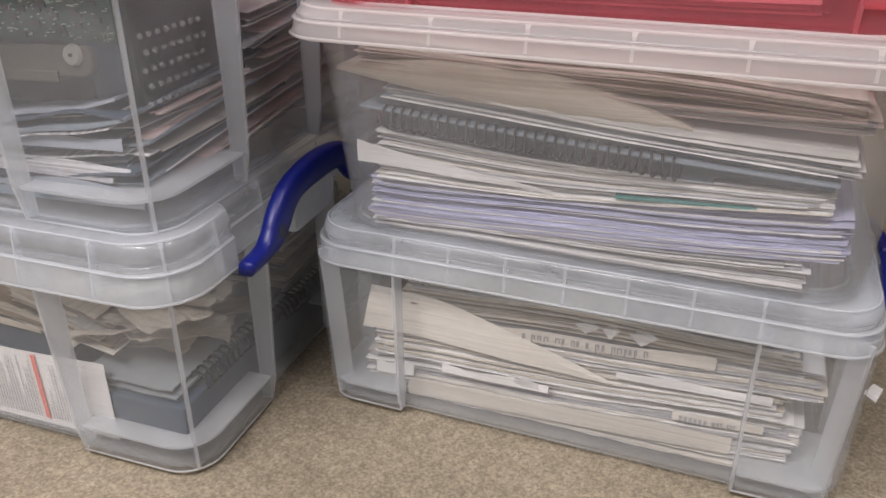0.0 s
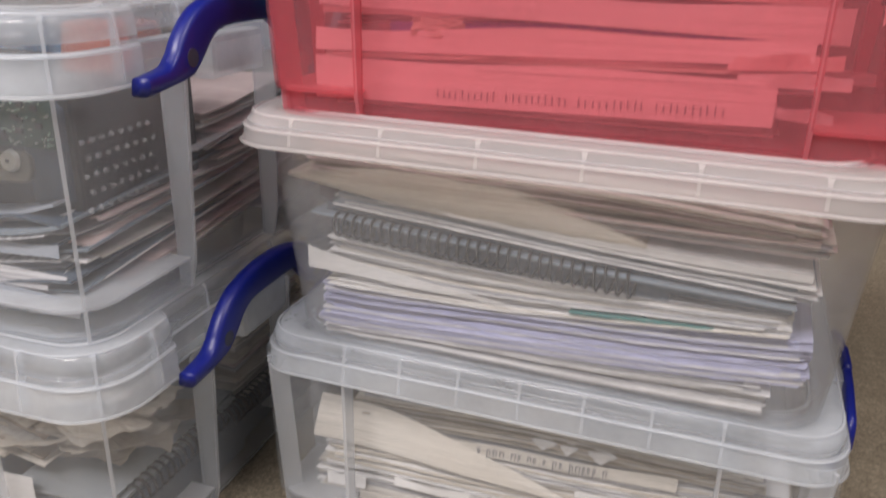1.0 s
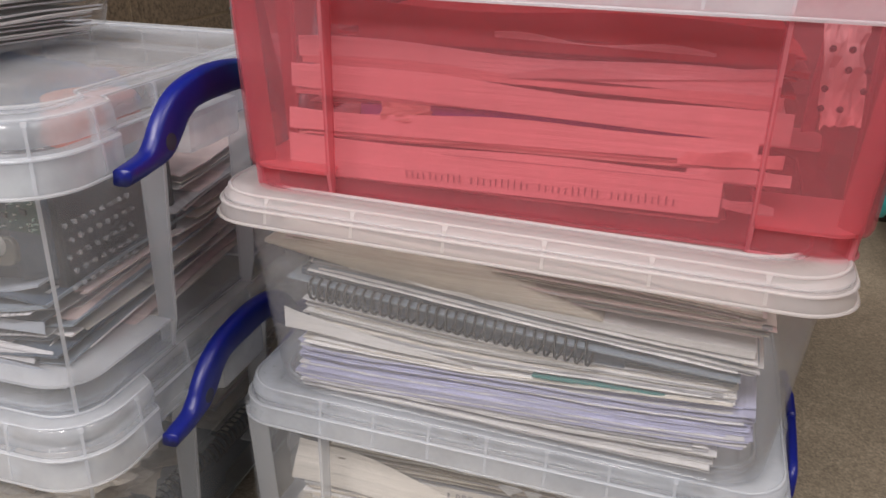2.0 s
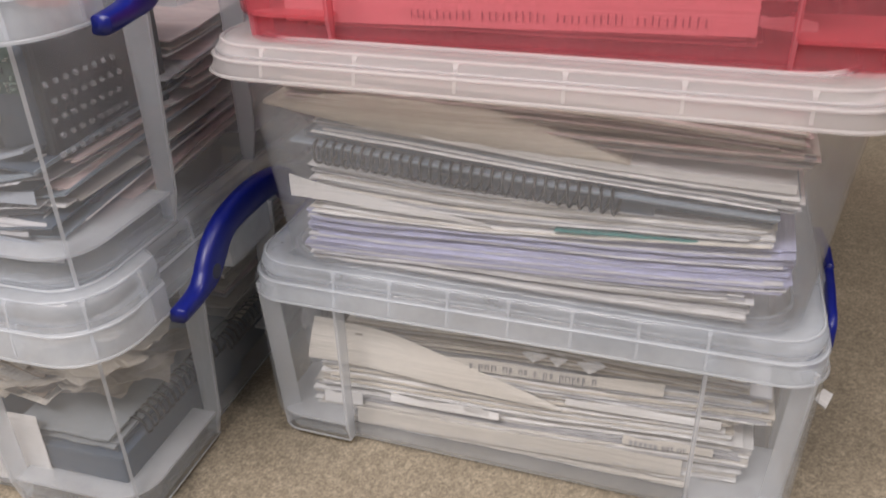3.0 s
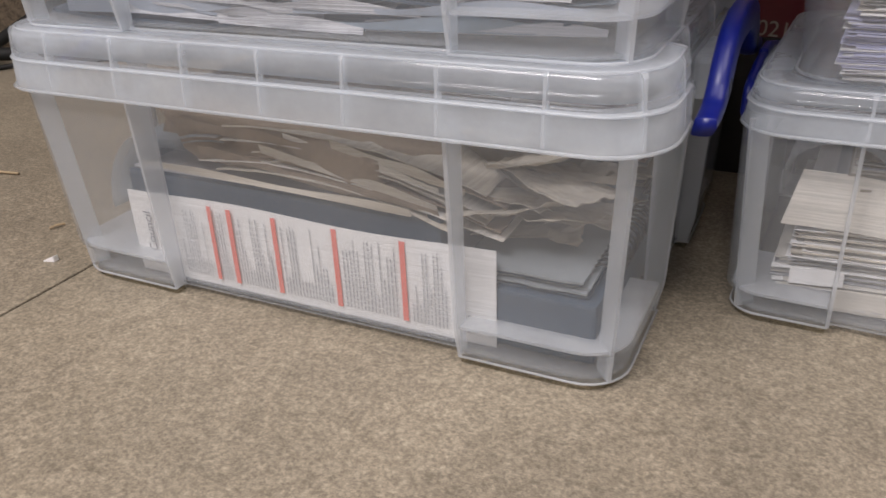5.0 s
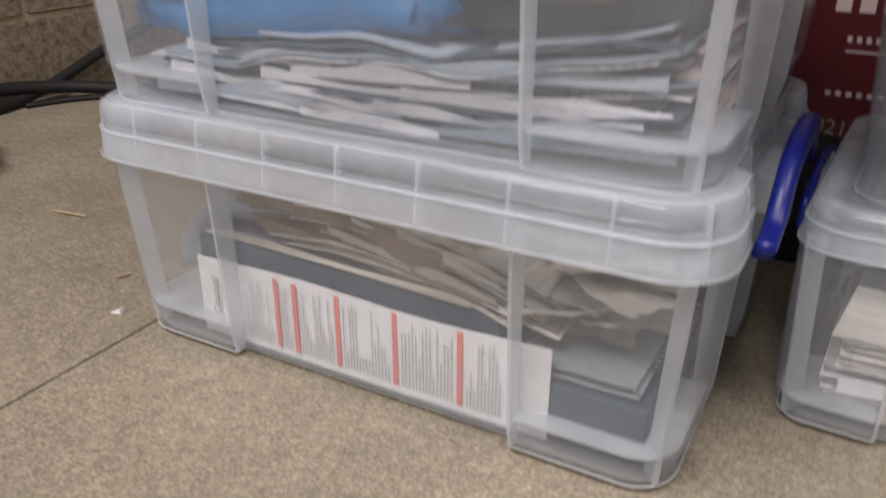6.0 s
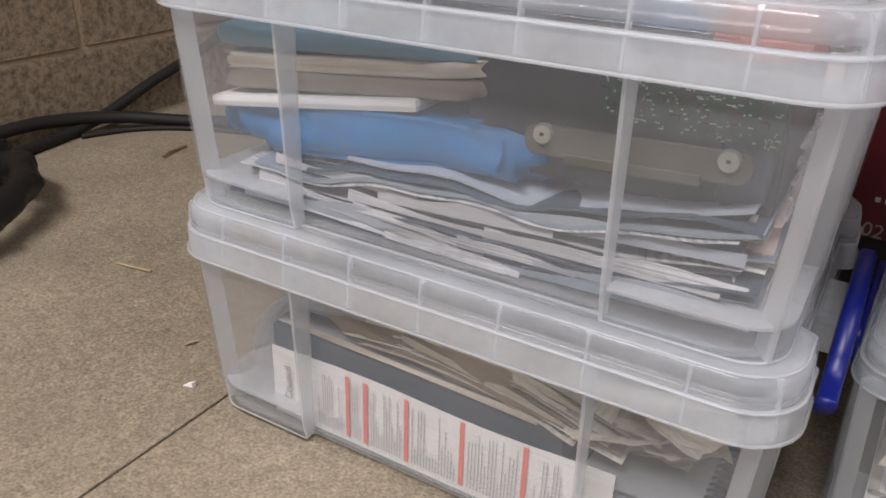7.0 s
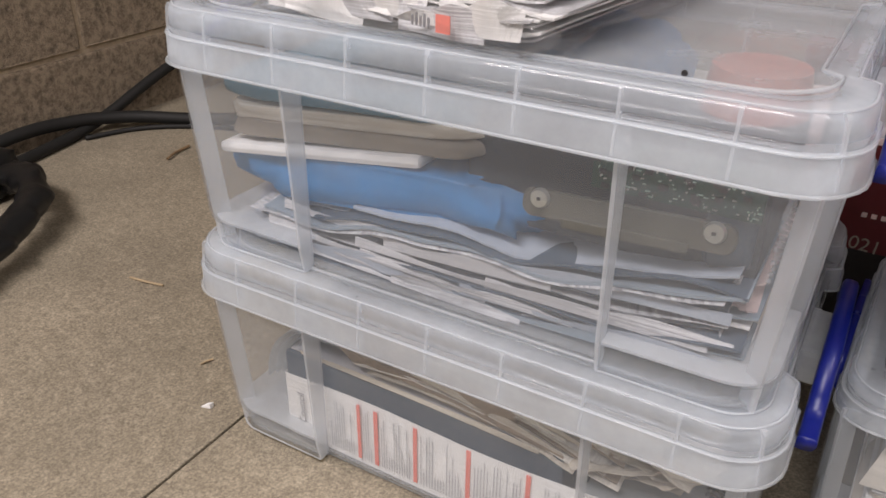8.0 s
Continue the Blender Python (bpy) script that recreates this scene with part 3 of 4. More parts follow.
lid_of(paper_box, 0.2088, 0.15, 0.036, 0.1505, 0.1715, [-0.1575 + 0.0632 * i for i in range(6)], [-0.08, 0, 0.08], (DULL_RIM, TOP_CLEAR, DULL_RIB, DULL_RIM), recess=0.004, step=0.002)

RED = dict(SMALL)
RED.update(grow_top=0.006, depth=0.008, lid_grow=0.0065, hx=0.1995, hy=0.132, nx=0.1335, z_lid=0.135, z_top=0.166, mats=(RED_CLEAR, RED_RIB), handle_mat=TEAL, hy_handle=0.07, z_hole=0.15, rise=-0.148, slim=0.8, out=0.017, hlabel="teal moulded handle hanging down")
DB = pose(0.6145, 0.1117, 0.336, 0, 0, -1.18) @ pose(0, 0.132, 0)
red_box = column_box(DB, label="translucent red plastic box of papers with a clear lid", **RED)


# ---- what is in the boxes ----
def wad(parent, rnd, z, thick, x0, x1, y0, y1, colour, sag=0.0, tilt=0.0, wave=0.002, skew=0.0, ragged=0.001, name="paper", rise=0.0, curl=0.0, nx=16, freq=23, phase=None):
    """One bent leaf or thin wad of paper; curl lifts its short ends, rise its back."""
    ph, f2 = rnd.uniform(0, 6), freq * rnd.uniform(0.8, 1.25)
    if phase is not None:
        ph, f2 = phase + rnd.uniform(-0.18, 0.18), freq
    xm, hw = (x0 + x1) / 2, (x1 - x0) / 2

    def h(x, y):
        u = (x - xm) / hw
        return z + tilt * (x - xm) + sag * u * u + curl * abs(u) ** 6 * math.copysign(1, -u) + rise * (y - y0) + wave * (math.sin(ph + x * f2) + 0.45 * math.sin(ph * 2.7 + x * f2 * 2.3)) * (0.4 + 0.6 * math.cos(y * 17 + ph))

    bm = bmesh.new()
    sheet(bm, x0, x1, y0, y1, thick, h, nx=nx, skew=skew, ragged=ragged, rnd=rnd)
    return part(name, bm, PAPERS[colour], parent)


def pile(m, label, seed, layers, x0, x1, y0, y1, z, wave=0.0012, gap=0.0005, widen=0.0):
    """Loose papers from the bottom up: rows of (colours, count, thickness, sag, left shift, right shift, tilt)."""
    rnd = random.Random(seed)
    t = thing("paper_pile", m, label, "papers")
    zs = z
    for colours, count, thick, sag, dl, dr, tilt in layers:
        ph, amp, gl, gr = rnd.uniform(0, 6), rnd.uniform(0.6, 1.6), rnd.uniform(-0.006, 0.006), rnd.uniform(-0.006, 0.006)
        for i in range(int(count * 1.5)):
            th = 0.68 * thick * rnd.choice((0.4, 0.6, 0.8, 1.0, 1.5))
            grow = widen * (z - zs)
            wad(t, rnd, z, th, x0 - grow + dl + gl + rnd.choice((0, 0, 0.003, 0.012)) + rnd.uniform(-0.003, 0.004), x1 + grow + dr + gr + rnd.choice((0, 0, -0.004, 0.006, -0.015)) + rnd.uniform(-0.006, 0.006),
                y0 - grow + rnd.choice((0, 0.001, 0.003, 0.007)), y1, colours[i % len(colours)], sag, tilt=tilt, wave=wave * amp * rnd.uniform(0.8, 1.2), phase=ph, freq=17, skew=rnd.uniform(-0.004, 0.004), curl=rnd.uniform(-0.001, 0.003))
            z += th + 0.66 * gap * rnd.uniform(0.4, 2.2)
    return t


def fan_pile(m, label, seed, layers, y0, y1, fill=0.62, wave=0.0007):
    """Loose papers between two slanting lines: rows of (colours, count, left end, right end, lower left, lower right, upper left, upper right, bend)."""
    rnd = random.Random(seed)
    t = thing("paper_pile", m, label, "papers")
    for colours, count, xl, xr, a0, b0, a1, b1, bend in layers:
        count = count if count < 3 else int(count * 1.35)
        share = [rnd.choice((0.3, 0.5, 0.7, 1.0, 1.4)) for k in range(count)]
        total, run, ph = sum(share), 0.0, rnd.uniform(0, 6)
        tuck = 0.0
        for k in range(count):
            f0, f1 = run / total, (run + share[k] * (fill if rnd.random() < 0.75 else 0.95)) / total
            run += share[k]
            tuck = min(0.007, max(0.0, tuck + rnd.choice((-0.003, -0.0015, 0, 0.0015, 0.003))))
            l, r = xl + rnd.choice((0, 0.001, 0.003, 0.008)) + rnd.uniform(0, 0.003), xr - rnd.choice((0, 0.002, 0.006, 0.014)) - rnd.uniform(0, 0.004)
            w2 = wave * rnd.uniform(0.5, 1.4)

            def h(x, y, f=f0, w2=w2):
                u = (x - xl) / (xr - xl)
                lo, hi = a0 + (b0 - a0) * u, a1 + (b1 - a1) * u
                return lo + (hi - lo) * f + bend * 4 * u * (1 - u) + w2 * math.sin(ph + x * 29) * (0.5 + f)

            th = max(0.00035, (f1 - f0) * ((a1 - a0) + (b1 - b0)) / 2)
            bm = bmesh.new()
            sheet(bm, l, r, y0 + tuck, y1, th, h, nx=22, skew=rnd.uniform(-0.003, 0.003), ragged=0.0007, rnd=rnd)
            part("paper", bm, PAPERS[colours[k % len(colours)]], t)
    return t


def upright(parent, name, mat, x0, x1, y, z0, z1, thick=0.0005, bow=0.002, label="", nx=18, slope=0.0, lift=0.0012):
    """A leaf standing on its long edge, its face to the front, gently bowed; slope raises its far end."""
    bm = bmesh.new()
    front, back = [], []
    for z in (z0, z1):
        f, b = [], []
        for i in range(nx + 1):
            u = i / nx
            yy = y + bow * math.sin(u * 7.1 + 40 * z0) * (0.3 + (z - z0) / (z1 - z0))
            zz = z + slope * (x1 - x0) * u + lift * math.sin(u * 9 + 60 * z1) * (z == z1)
            f.append(bm.verts.new((x0 + (x1 - x0) * u, yy, zz)))
            b.append(bm.verts.new((x0 + (x1 - x0) * u, yy + thick, zz)))
        front.append(f)
        back.append(b)
    for i in range(nx):
        bm.faces.new((front[0][i], front[0][i + 1], front[1][i + 1], front[1][i]))
        bm.faces.new((back[0][i + 1], back[0][i], back[1][i], back[1][i + 1]))
        bm.faces.new((front[1][i], front[1][i + 1], back[1][i + 1], back[1][i]))
    return part(name, bm, mat, parent, label)


def crumple(parent, rnd, name, mat, cx, cy, cz, sx, sy, sz, tilt=(0, 0, 0), rough=0.35, n=10, label=""):
    """A creased scrap of paper or film."""
    bm = bmesh.new()
    bmesh.ops.create_grid(bm, x_segments=n, y_segments=n, size=0.5)
    off = rnd.uniform(0, 50)
    for v in bm.verts:
        p = Vector((v.co.x * 3.1 + off, v.co.y * 3.1, off))
        v.co = Vector((v.co.x * sx * (1 + 0.12 * noise.noise(p * 2)), v.co.y * sy * (1 + 0.12 * noise.noise(p * 2.3)), sz * (noise.noise(p) + rough * noise.noise(p * 3.7))))
    ob = part(name, bm, mat, parent, label, m=pose(cx, cy, cz, *tilt))
    solid(ob, 0.0005)
    return ob


def lump(parent, rnd, name, mat, x0, x1, y0, y1, z0, z1, creases=0.15, power=0.55, label="", m=None):
    """A soft stuffed shape with creases."""
    bm = bmesh.new()
    bmesh.ops.create_uvsphere(bm, u_segments=36, v_segments=18, radius=1)
    off = rnd.uniform(0, 40)
    for v in bm.verts:
        c = v.co.copy()
        k = 1 + creases * (noise.noise(c * 2.6 + Vector((off, 0, 0))) + 0.6 * noise.noise(c * 7 + Vector((0, off, 0))))
        q = [math.copysign(abs(a) ** power, a) * k for a in c]
        v.co = Vector(((x0 + x1) / 2 + q[0] * (x1 - x0) / 2, (y0 + y1) / 2 + q[1] * (y1 - y0) / 2, (z0 + z1) / 2 + q[2] * (z1 - z0) / 2))
    return part(name, bm, mat, parent, label, m=m, smooth=True)


def swing(x, z, degrees):
    """A turn about the line x, z that runs front to back."""
    return pose(x, 0, z) @ pose(0, 0, 0, 0, degrees, 0) @ pose(-x, 0, -z)


def coil(parent, x0, x1, y, z, r, loops, along="x", name="wire_coil", wire=0.0009):
    """A wire binding; a gap in each turn lets it read as bent wire."""
    bm = bmesh.new()
    pts = []
    steps = 10
    for k in range(loops * steps + 1):
        a = 2 * math.pi * k / steps
        u = x0 + (x1 - x0) * k / (loops * steps)
        p = (u, y + r * math.cos(a), z + r * math.sin(a))
        pts.append(p if along == "x" else (y + r * math.cos(a), u, z + r * math.sin(a)))
    tube(bm, pts, wire, 5)
    return part(name, bm, WIRE, parent, smooth=True)


def letters(parent, body, size, mat, m, name="lettering"):
    """Words in the built-in font, as a thin mesh."""
    cu = bpy.data.curves.new(name, "FONT")
    cu.body, cu.size, cu.extrude = body, size, 0.0001
    ob = bpy.data.objects.new(name, cu)
    scene.collection.objects.link(ob)
    me = bpy.data.meshes.new_from_object(ob.evaluated_get(bpy.context.evaluated_depsgraph_get()))
    bpy.data.objects.remove(ob)
    me.materials.clear()
    me.materials.append(mat)
    t = new(name, me)
    t.parent = parent
    t.matrix_local = m
    return t


def bars(parent, rows, mat, name="print"):
    """Lines of print as thin bars: rows of (x0, x1, z0, z1) on a face at y, 0.3 mm proud."""
    bm = bmesh.new()
    for x0, x1, y, z0, z1 in rows:
        vs = [bm.verts.new(p) for p in ((x0, y, z0), (x1, y, z0), (x1, y, z1), (x0, y, z1))]
        bm.faces.new(vs)
    return part(name, bm, mat, parent)


# -- lower clear box: letter, slate binder, brown sleeves, spiral pad
rnd = random.Random(11)
LO = pose(LX, LY, 0)
letter = thing("letter", LO, "white printed letter with red headings standing inside a box", "letter")
LY0 = -0.1545
upright(letter, "page", PAPERS["white"], -0.171, 0.1462, LY0, 0.005, 0.077, bow=0.001)
for x, w in ((-0.0875, 0.0035), (-0.069, 0.0042), (-0.028, 0.004), (0.0242, 0.0042), (0.0785, 0.0042)):
    bm = bmesh.new()
    box(bm, x - w / 2, x + w / 2, LY0 - 0.0017, LY0 - 0.0012, 0.012, 0.074)
    part("heading_bar", bm, RED_INK, letter)
rows = []
for a, b, n in ((-0.12, -0.093, 11), (-0.0835, -0.0735, 4), (-0.0645, -0.0325, 12), (-0.0235, 0.0195, 15), (0.029, 0.0735, 15), (0.0835, 0.112, 10), (0.1225, 0.1285, 2)):
    for k in range(n):
        x = a + (b - a) * (k + 0.5) / n
        z = 0.013
        end = 0.07 * rnd.choice((1.0, 0.97, 0.85, 0.6, 0.4))
        while z < end:
            ln = rnd.uniform(0.0015, 0.005)
            rows.append((x - 0.0005, x + 0.0005, LY0 - 0.0015, z, min(z + ln, end)))
            z += ln + 0.0012
bars(letter, rows, FINE_INK)
letters(letter, "al Council", 0.0115, INK, pose(-0.149, LY0 - 0.0018, 0.014, 90, -90, 0))
binder = thing("ring_binder", LO, "dark slate ring binder lying behind the letter", "binder")
bm = bmesh.new()
box(bm, -0.185, 0.10, -0.138, 0.08, 0.0065, 0.086, 0.004)
part("cover", bm, PAPERS["slate"], binder)
bm = bmesh.new()
box(bm, -0.18, 0.102, -0.134, 0.078, 0.0866, 0.0885, 0.0006)
part("flyleaf", bm, PAPERS["grey"], binder)
pad = thing("spiral_pad", LO, "slate spiral pad with curling lined pages", "notebook")
bm = bmesh.new()
box(bm, 0.108, 0.213, -0.152, 0.02, 0.0065, 0.05, 0.003)
part("cover", bm, PAPERS["slate"], pad)
for i in range(5):
    wad(pad, rnd, 0.0512 + i * 0.0026, 0.0016, 0.11 + i * 0.002, 0.206 - rnd.uniform(0, 0.006), -0.15 + rnd.uniform(0, 0.006), 0.02, ("slate", "steelgrey", "steelgrey")[i % 3], wave=0.0012, name="page", nx=8)
coil(pad, -0.125, -0.01, 0.2085, 0.056, 0.0095, 15, along="y", wire=0.0012)
coil(pad, 0.0, 0.09, 0.207, 0.046, 0.0095, 12, along="y", wire=0.0012)
sleeves = thing("sleeve_bundle", LO, "bundle of brown paper and clear sleeves, fanned and bowed", "papers")
lump(sleeves, rnd, "paper_bag", PAPERS["kraft"], -0.165, 0.095, -0.138, 0.06, 0.091, 0.142, 0.1, 0.4, "creased brown paper", m=swing(-0.03, 0.11, 5))
for x0, x1, dy, za, zb, sl, col in ((-0.16, 0.08, 0.0, 0.094, 0.099, -0.03, "tan"), (-0.1, 0.1, 0.002, 0.11, 0.116, -0.1, "kraft"), (-0.04, 0.1, 0.0, 0.118, 0.1235, -0.17, "tan"), (-0.02, 0.1, 0.003, 0.128, 0.133, -0.18, "cream"), (0.02, 0.12, 0.001, 0.128, 0.134, -0.2, "tan"), (-0.12, 0.0, 0.003, 0.128, 0.136, -0.05, "kraft")):
    upright(sleeves, "sleeve", PAPERS[col], x0, x1, -0.1425 + dy, za, zb, bow=0.002, slope=sl, lift=0.002)
for i in range(9):
    wad(sleeves, rnd, 0.1 + i * 0.004, 0.0009, -0.08 + rnd.uniform(-0.04, 0.06) + i * 0.003, 0.13 + rnd.uniform(-0.05, 0.02), -0.141 + rnd.choice((0.0, 0.002, 0.004)), 0.08, ("tan", "cream", "kraft", "tan")[i % 4],
        sag=-0.012, tilt=-0.1 - 0.008 * (i % 6), wave=0.0015, rise=0.02, name="sleeve")
for k in range(4):
    bm = bmesh.new()
    loops = []
    for i in range(19):
        a = radians(180 - 5 * i - 2 * k)
        loops.append([(-0.135 + (0.07 - 0.006 * k) * math.cos(a) + 0.003 * i * (i > 12), y, 0.05 + (0.075 - 0.005 * k) * math.sin(a)) for y in (-0.142 + 0.004 * k, 0.05)])
    vs = [[bm.verts.new(p) for p in lp] for lp in loops]
    for p, q in zip(vs, vs[1:]):
        bm.faces.new((p[0], p[1], q[1], q[0]))
    solid(part("clear_sleeve", bm, LID_CLEAR, sleeves, "curved clear plastic sleeve", smooth=True), 0.0006)
scraps = thing("torn_papers", LO, "crumpled tan and brown pages torn from pads, heaped in a box", "papers")
for i in range(16):
    crumple(scraps, rnd, "torn_page", PAPERS[("tan", "tan", "beige", "tan", "tan")[i % 5]], rnd.uniform(0.135, 0.18), rnd.uniform(-0.124, -0.05), 0.066 + i * 0.0046, 0.075, 0.055, 0.006,
            (rnd.uniform(-22, 10), rnd.uniform(-14, 14), rnd.uniform(-40, 40)), label="torn tan paper" if i == 0 else "")
back_papers = thing("paper_pile", LO, "brown and white papers heaped at the back of a box", "papers")
for i in range(22):
    wad(back_papers, rnd, 0.0485 + i * 0.0041 + (0.0 if i else 0), 0.0018, -0.05 + rnd.uniform(-0.03, 0.03), 0.207 + rnd.uniform(-0.012, 0.0), 0.03 + rnd.uniform(-0.004, 0.01), 0.148, ("tan", "cream", "grey", "rose", "cream")[i % 5], wave=0.003, rise=rnd.uniform(-0.05, 0.06), ragged=0.002)
bm = bmesh.new()
box(bm, 0.0, 0.206, 0.024, 0.15, 0.0065, 0.047, 0.003)
part("folder", bm, PAPERS["slate"], back_papers, "dark slate folder")

# -- upper clear box: wavy papers, blue bag, book, drive bracket and circuit board
UP = pose(LX, LY, STACK)
wavy = thing("paper_pile", UP, "wavy white and grey papers, curled and folded in a box", "papers")
z = 0.0075
for i in range(14):
    th = rnd.choice((0.0005, 0.0007, 0.001))
    # slate, mist and haze sheets paint the dark gaps between the paler ones
    col = ("slate", "printed", "mist", "printed", "slate", "haze", "printed", "mist")[i % 8]
    th *= 2.6 if col in ("slate", "mist", "haze") else 1
    left = (-0.205, -0.2, -0.17, -0.19, -0.13, -0.10, -0.18, -0.15)[i % 8] + rnd.uniform(-0.01, 0.02)
    wad(wavy, rnd, z, th, left, 0.212 + rnd.uniform(-0.02, 0.003), -0.152 + rnd.choice((0, 0.002, 0.006, 0.014)), 0.05, col, sag=0.004, tilt=0.03 + 0.0045 * i, wave=rnd.uniform(0.003, 0.0062), ragged=0.0006, rise=0.06 + 0.01 * (i % 4), freq=rnd.uniform(22, 33), nx=40, phase=0.8 + 0.16 * i + rnd.uniform(-0.5, 0.5))
    z += th + rnd.uniform(0.002, 0.0042)
# folded leaves whose faces show at the front
for x0, x1, dy, za, zb, sl, col in ((-0.19, -0.04, 0.0, 0.010, 0.022, 0.02, "haze"), (-0.175, 0.03, 0.002, 0.026, 0.034, -0.07, "printed"), (-0.13, 0.06, -0.0012, 0.012, 0.0175, -0.03, "printed"), (-0.105, 0.005, -0.002, 0.0185, 0.0215, -0.06, "grey"),
                                    (-0.085, 0.19, 0.0, 0.030, 0.036, 0.0, "grey"), (-0.08, 0.1, -0.0012, 0.022, 0.0265, -0.02, "printed"), (-0.06, 0.08, 0.003, 0.034, 0.044, 0.04, "grey"), (-0.04, 0.17, 0.001, 0.0075, 0.014, 0.02, "mist"),
                                    (0.01, 0.2, -0.001, 0.017, 0.023, 0.03, "haze"), (0.03, 0.205, 0.001, 0.026, 0.033, 0.06, "printed"), (0.0, 0.2, 0.004, 0.042, 0.052, 0.05, "haze"), (-0.16, 0.02, 0.006, 0.042, 0.05, -0.02, "grey"),
                                    (0.06, 0.21, 0.002, 0.008, 0.0125, 0.03, "grey"), (-0.05, 0.05, -0.0022, 0.0085, 0.0125, -0.02, "printed")):
    upright(wavy, "folded_sheet", PAPERS[col], x0, x1, -0.1525 + dy, za, zb, bow=0.0014, slope=sl, lift=0.0028, nx=26)
for i in range(21):
    wad(wavy, rnd, 0.012 + i * 0.0052, 0.0012, -0.05 + rnd.uniform(-0.06, 0.1) + (0.15 if i < 12 else 0), 0.214 + rnd.uniform(-0.01, 0.004), (-0.12 if i < 12 else 0.0) + rnd.uniform(-0.02, 0.02), 0.150, ("white", "cream", "rose", "white", "grey", "rose")[i % 6], wave=0.003, rise=rnd.uniform(0.02, 0.12), ragged=0.003)
wrap = thing("bubble_wrap", UP, "crumpled clear bubble wrap and dark film at the box end", "packaging")
lump(wrap, rnd, "film", PAPERS["slate"], 0.17, 0.2035, -0.137, -0.02, 0.078, 0.15, 0.06, 0.3, "dark film wrapped round the end")
for i in range(40):
    bm = bmesh.new()
    bmesh.ops.create_icosphere(bm, subdivisions=1, radius=0.0022, matrix=pose(0.214, -0.13 + 0.009 * (i % 8) + 0.004 * (i // 8 % 2), 0.08 + 0.011 * (i // 8)))
    part("bubble", bm, TOP_CLEAR, wrap)
blue_bag = thing("plastic_bag", UP, "crumpled bright blue plastic bag with something soft inside", "plastic bag")
lump(blue_bag, rnd, "bag", BLUE_BAG, -0.228, 0.058, -0.142, 0.0, 0.054, 0.098, 0.18, 0.38, m=swing(-0.08, 0.073, -4))
lump(blue_bag, rnd, "bag_top", BLUE_BAG, -0.10, 0.09, 0.0, 0.145, 0.06, 0.175, 0.16, 0.5)
slab = thing("foam_slab", UP, "thin white foam slab lying on a blue bag", "packaging")
bm = bmesh.new()
box(bm, -0.1, 0.1, -0.055, 0.055, -0.005, 0.005, 0.0045)
part("foam", bm, PAPERS["white"], slab, m=pose(-0.130, -0.088, 0.094, 0, -8, 0))
book = thing("padded_bag", UP, "beige padded bag with rounded end under an aqua cover", "padded bag")
lump(book, rnd, "padding", PAPERS["beige"], -0.231, 0.02, -0.141, 0.04, 0.104, 0.122, 0.05, 0.3, m=swing(-0.09, 0.12, -6))
lump(book, rnd, "flap", PAPERS["tan"], -0.232, 0.026, -0.139, 0.04, 0.119, 0.134, 0.05, 0.3, "pale tan upper flap", m=swing(-0.09, 0.12, -6))
lump(book, rnd, "cover", PAPERS["aqua"], -0.233, 0.02, -0.14, 0.05, 0.132, 0.152, 0.05, 0.3, "pale aqua cover", m=swing(-0.09, 0.12, -4))
drive = thing("disk_drive", UP, "dark drive unit with a steel bracket and green circuit board", "disk drive")
bm = bmesh.new()
box(bm, 0.0, 0.206, -0.128, 0.0, 0.072, 0.156, 0.004)
part("casing", bm, PAPERS["dark"], drive, m=pose(0, 0, 0))
bm = bmesh.new()
loft(bm, [[(x, yy, z) for x, z, q in round_rect(0.069 - i, 0.0095 - i, 0.0075 - i, 0)] for yy, i in ((0.002, 0.0), (-0.0012, 0.0), (-0.002, 0.0008))], True, True)
br = part("bracket", bm, STEEL, drive, "brushed steel bracket", m=pose(0.1255, -0.1515, 0.1085, -8, -2.6, 0))
bm = bmesh.new()
box(bm, -0.04, 0.042, -0.004, -0.002, -0.013, -0.006, 0.0009)
part("bracket_lip", bm, STEEL, br)
for x in (-0.056, 0.056):
    bm = bmesh.new()
    bmesh.ops.create_cone(bm, cap_ends=True, segments=20, radius1=0.007, radius2=0.0058, depth=0.003, matrix=pose(x, -0.004, 0.004, 90, 0, 0))
    sc = part("screw", bm, SOLDER, br, "round steel screw head")
    bm = bmesh.new()
    box(bm, x - 0.0013, x + 0.0013, -0.006, -0.0054, 0.003, 0.005)
    part("slot", bm, CHIP, br)
bm = bmesh.new()
box(bm, 0.098, 0.204, -0.140, -0.1375, 0.12, 0.154, 0.0006)
board = part("circuit_board", bm, PCB, drive, "green circuit board")
for i in range(170):
    bm = bmesh.new()
    x, zc = rnd.uniform(0.1, 0.202), rnd.uniform(0.122, 0.152)
    w, h = rnd.choice(((0.005, 0.0034), (0.0014, 0.0007), (0.0007, 0.0018), (0.0008, 0.0008), (0.002, 0.0008), (0.0032, 0.0006)))
    box(bm, x - w / 2, x + w / 2, -0.1414, -0.1401, zc - h / 2, zc + h / 2, 0.0002)
    part("component", bm, (PCB_PALE, SOLDER, PCB_PALE, SOLDER)[i % 4] if w < 0.0045 else CHIP, board)
ORANGE = paint("orange_red_plastic", (0.42, 0.12, 0.08), 0.35, vary=0.1)
# orange-red tub set on top of the drive casing
tub_thing = thing("round_tub", UP, "round orange-red tub seen through the lid", "tub")
bm = bmesh.new()
bmesh.ops.create_cone(bm, cap_ends=True, segments=32, radius1=0.036, radius2=0.032, depth=0.03, matrix=pose(0.172, -0.04, 0.1715))
part("tub", bm, ORANGE, tub_thing, smooth=False)

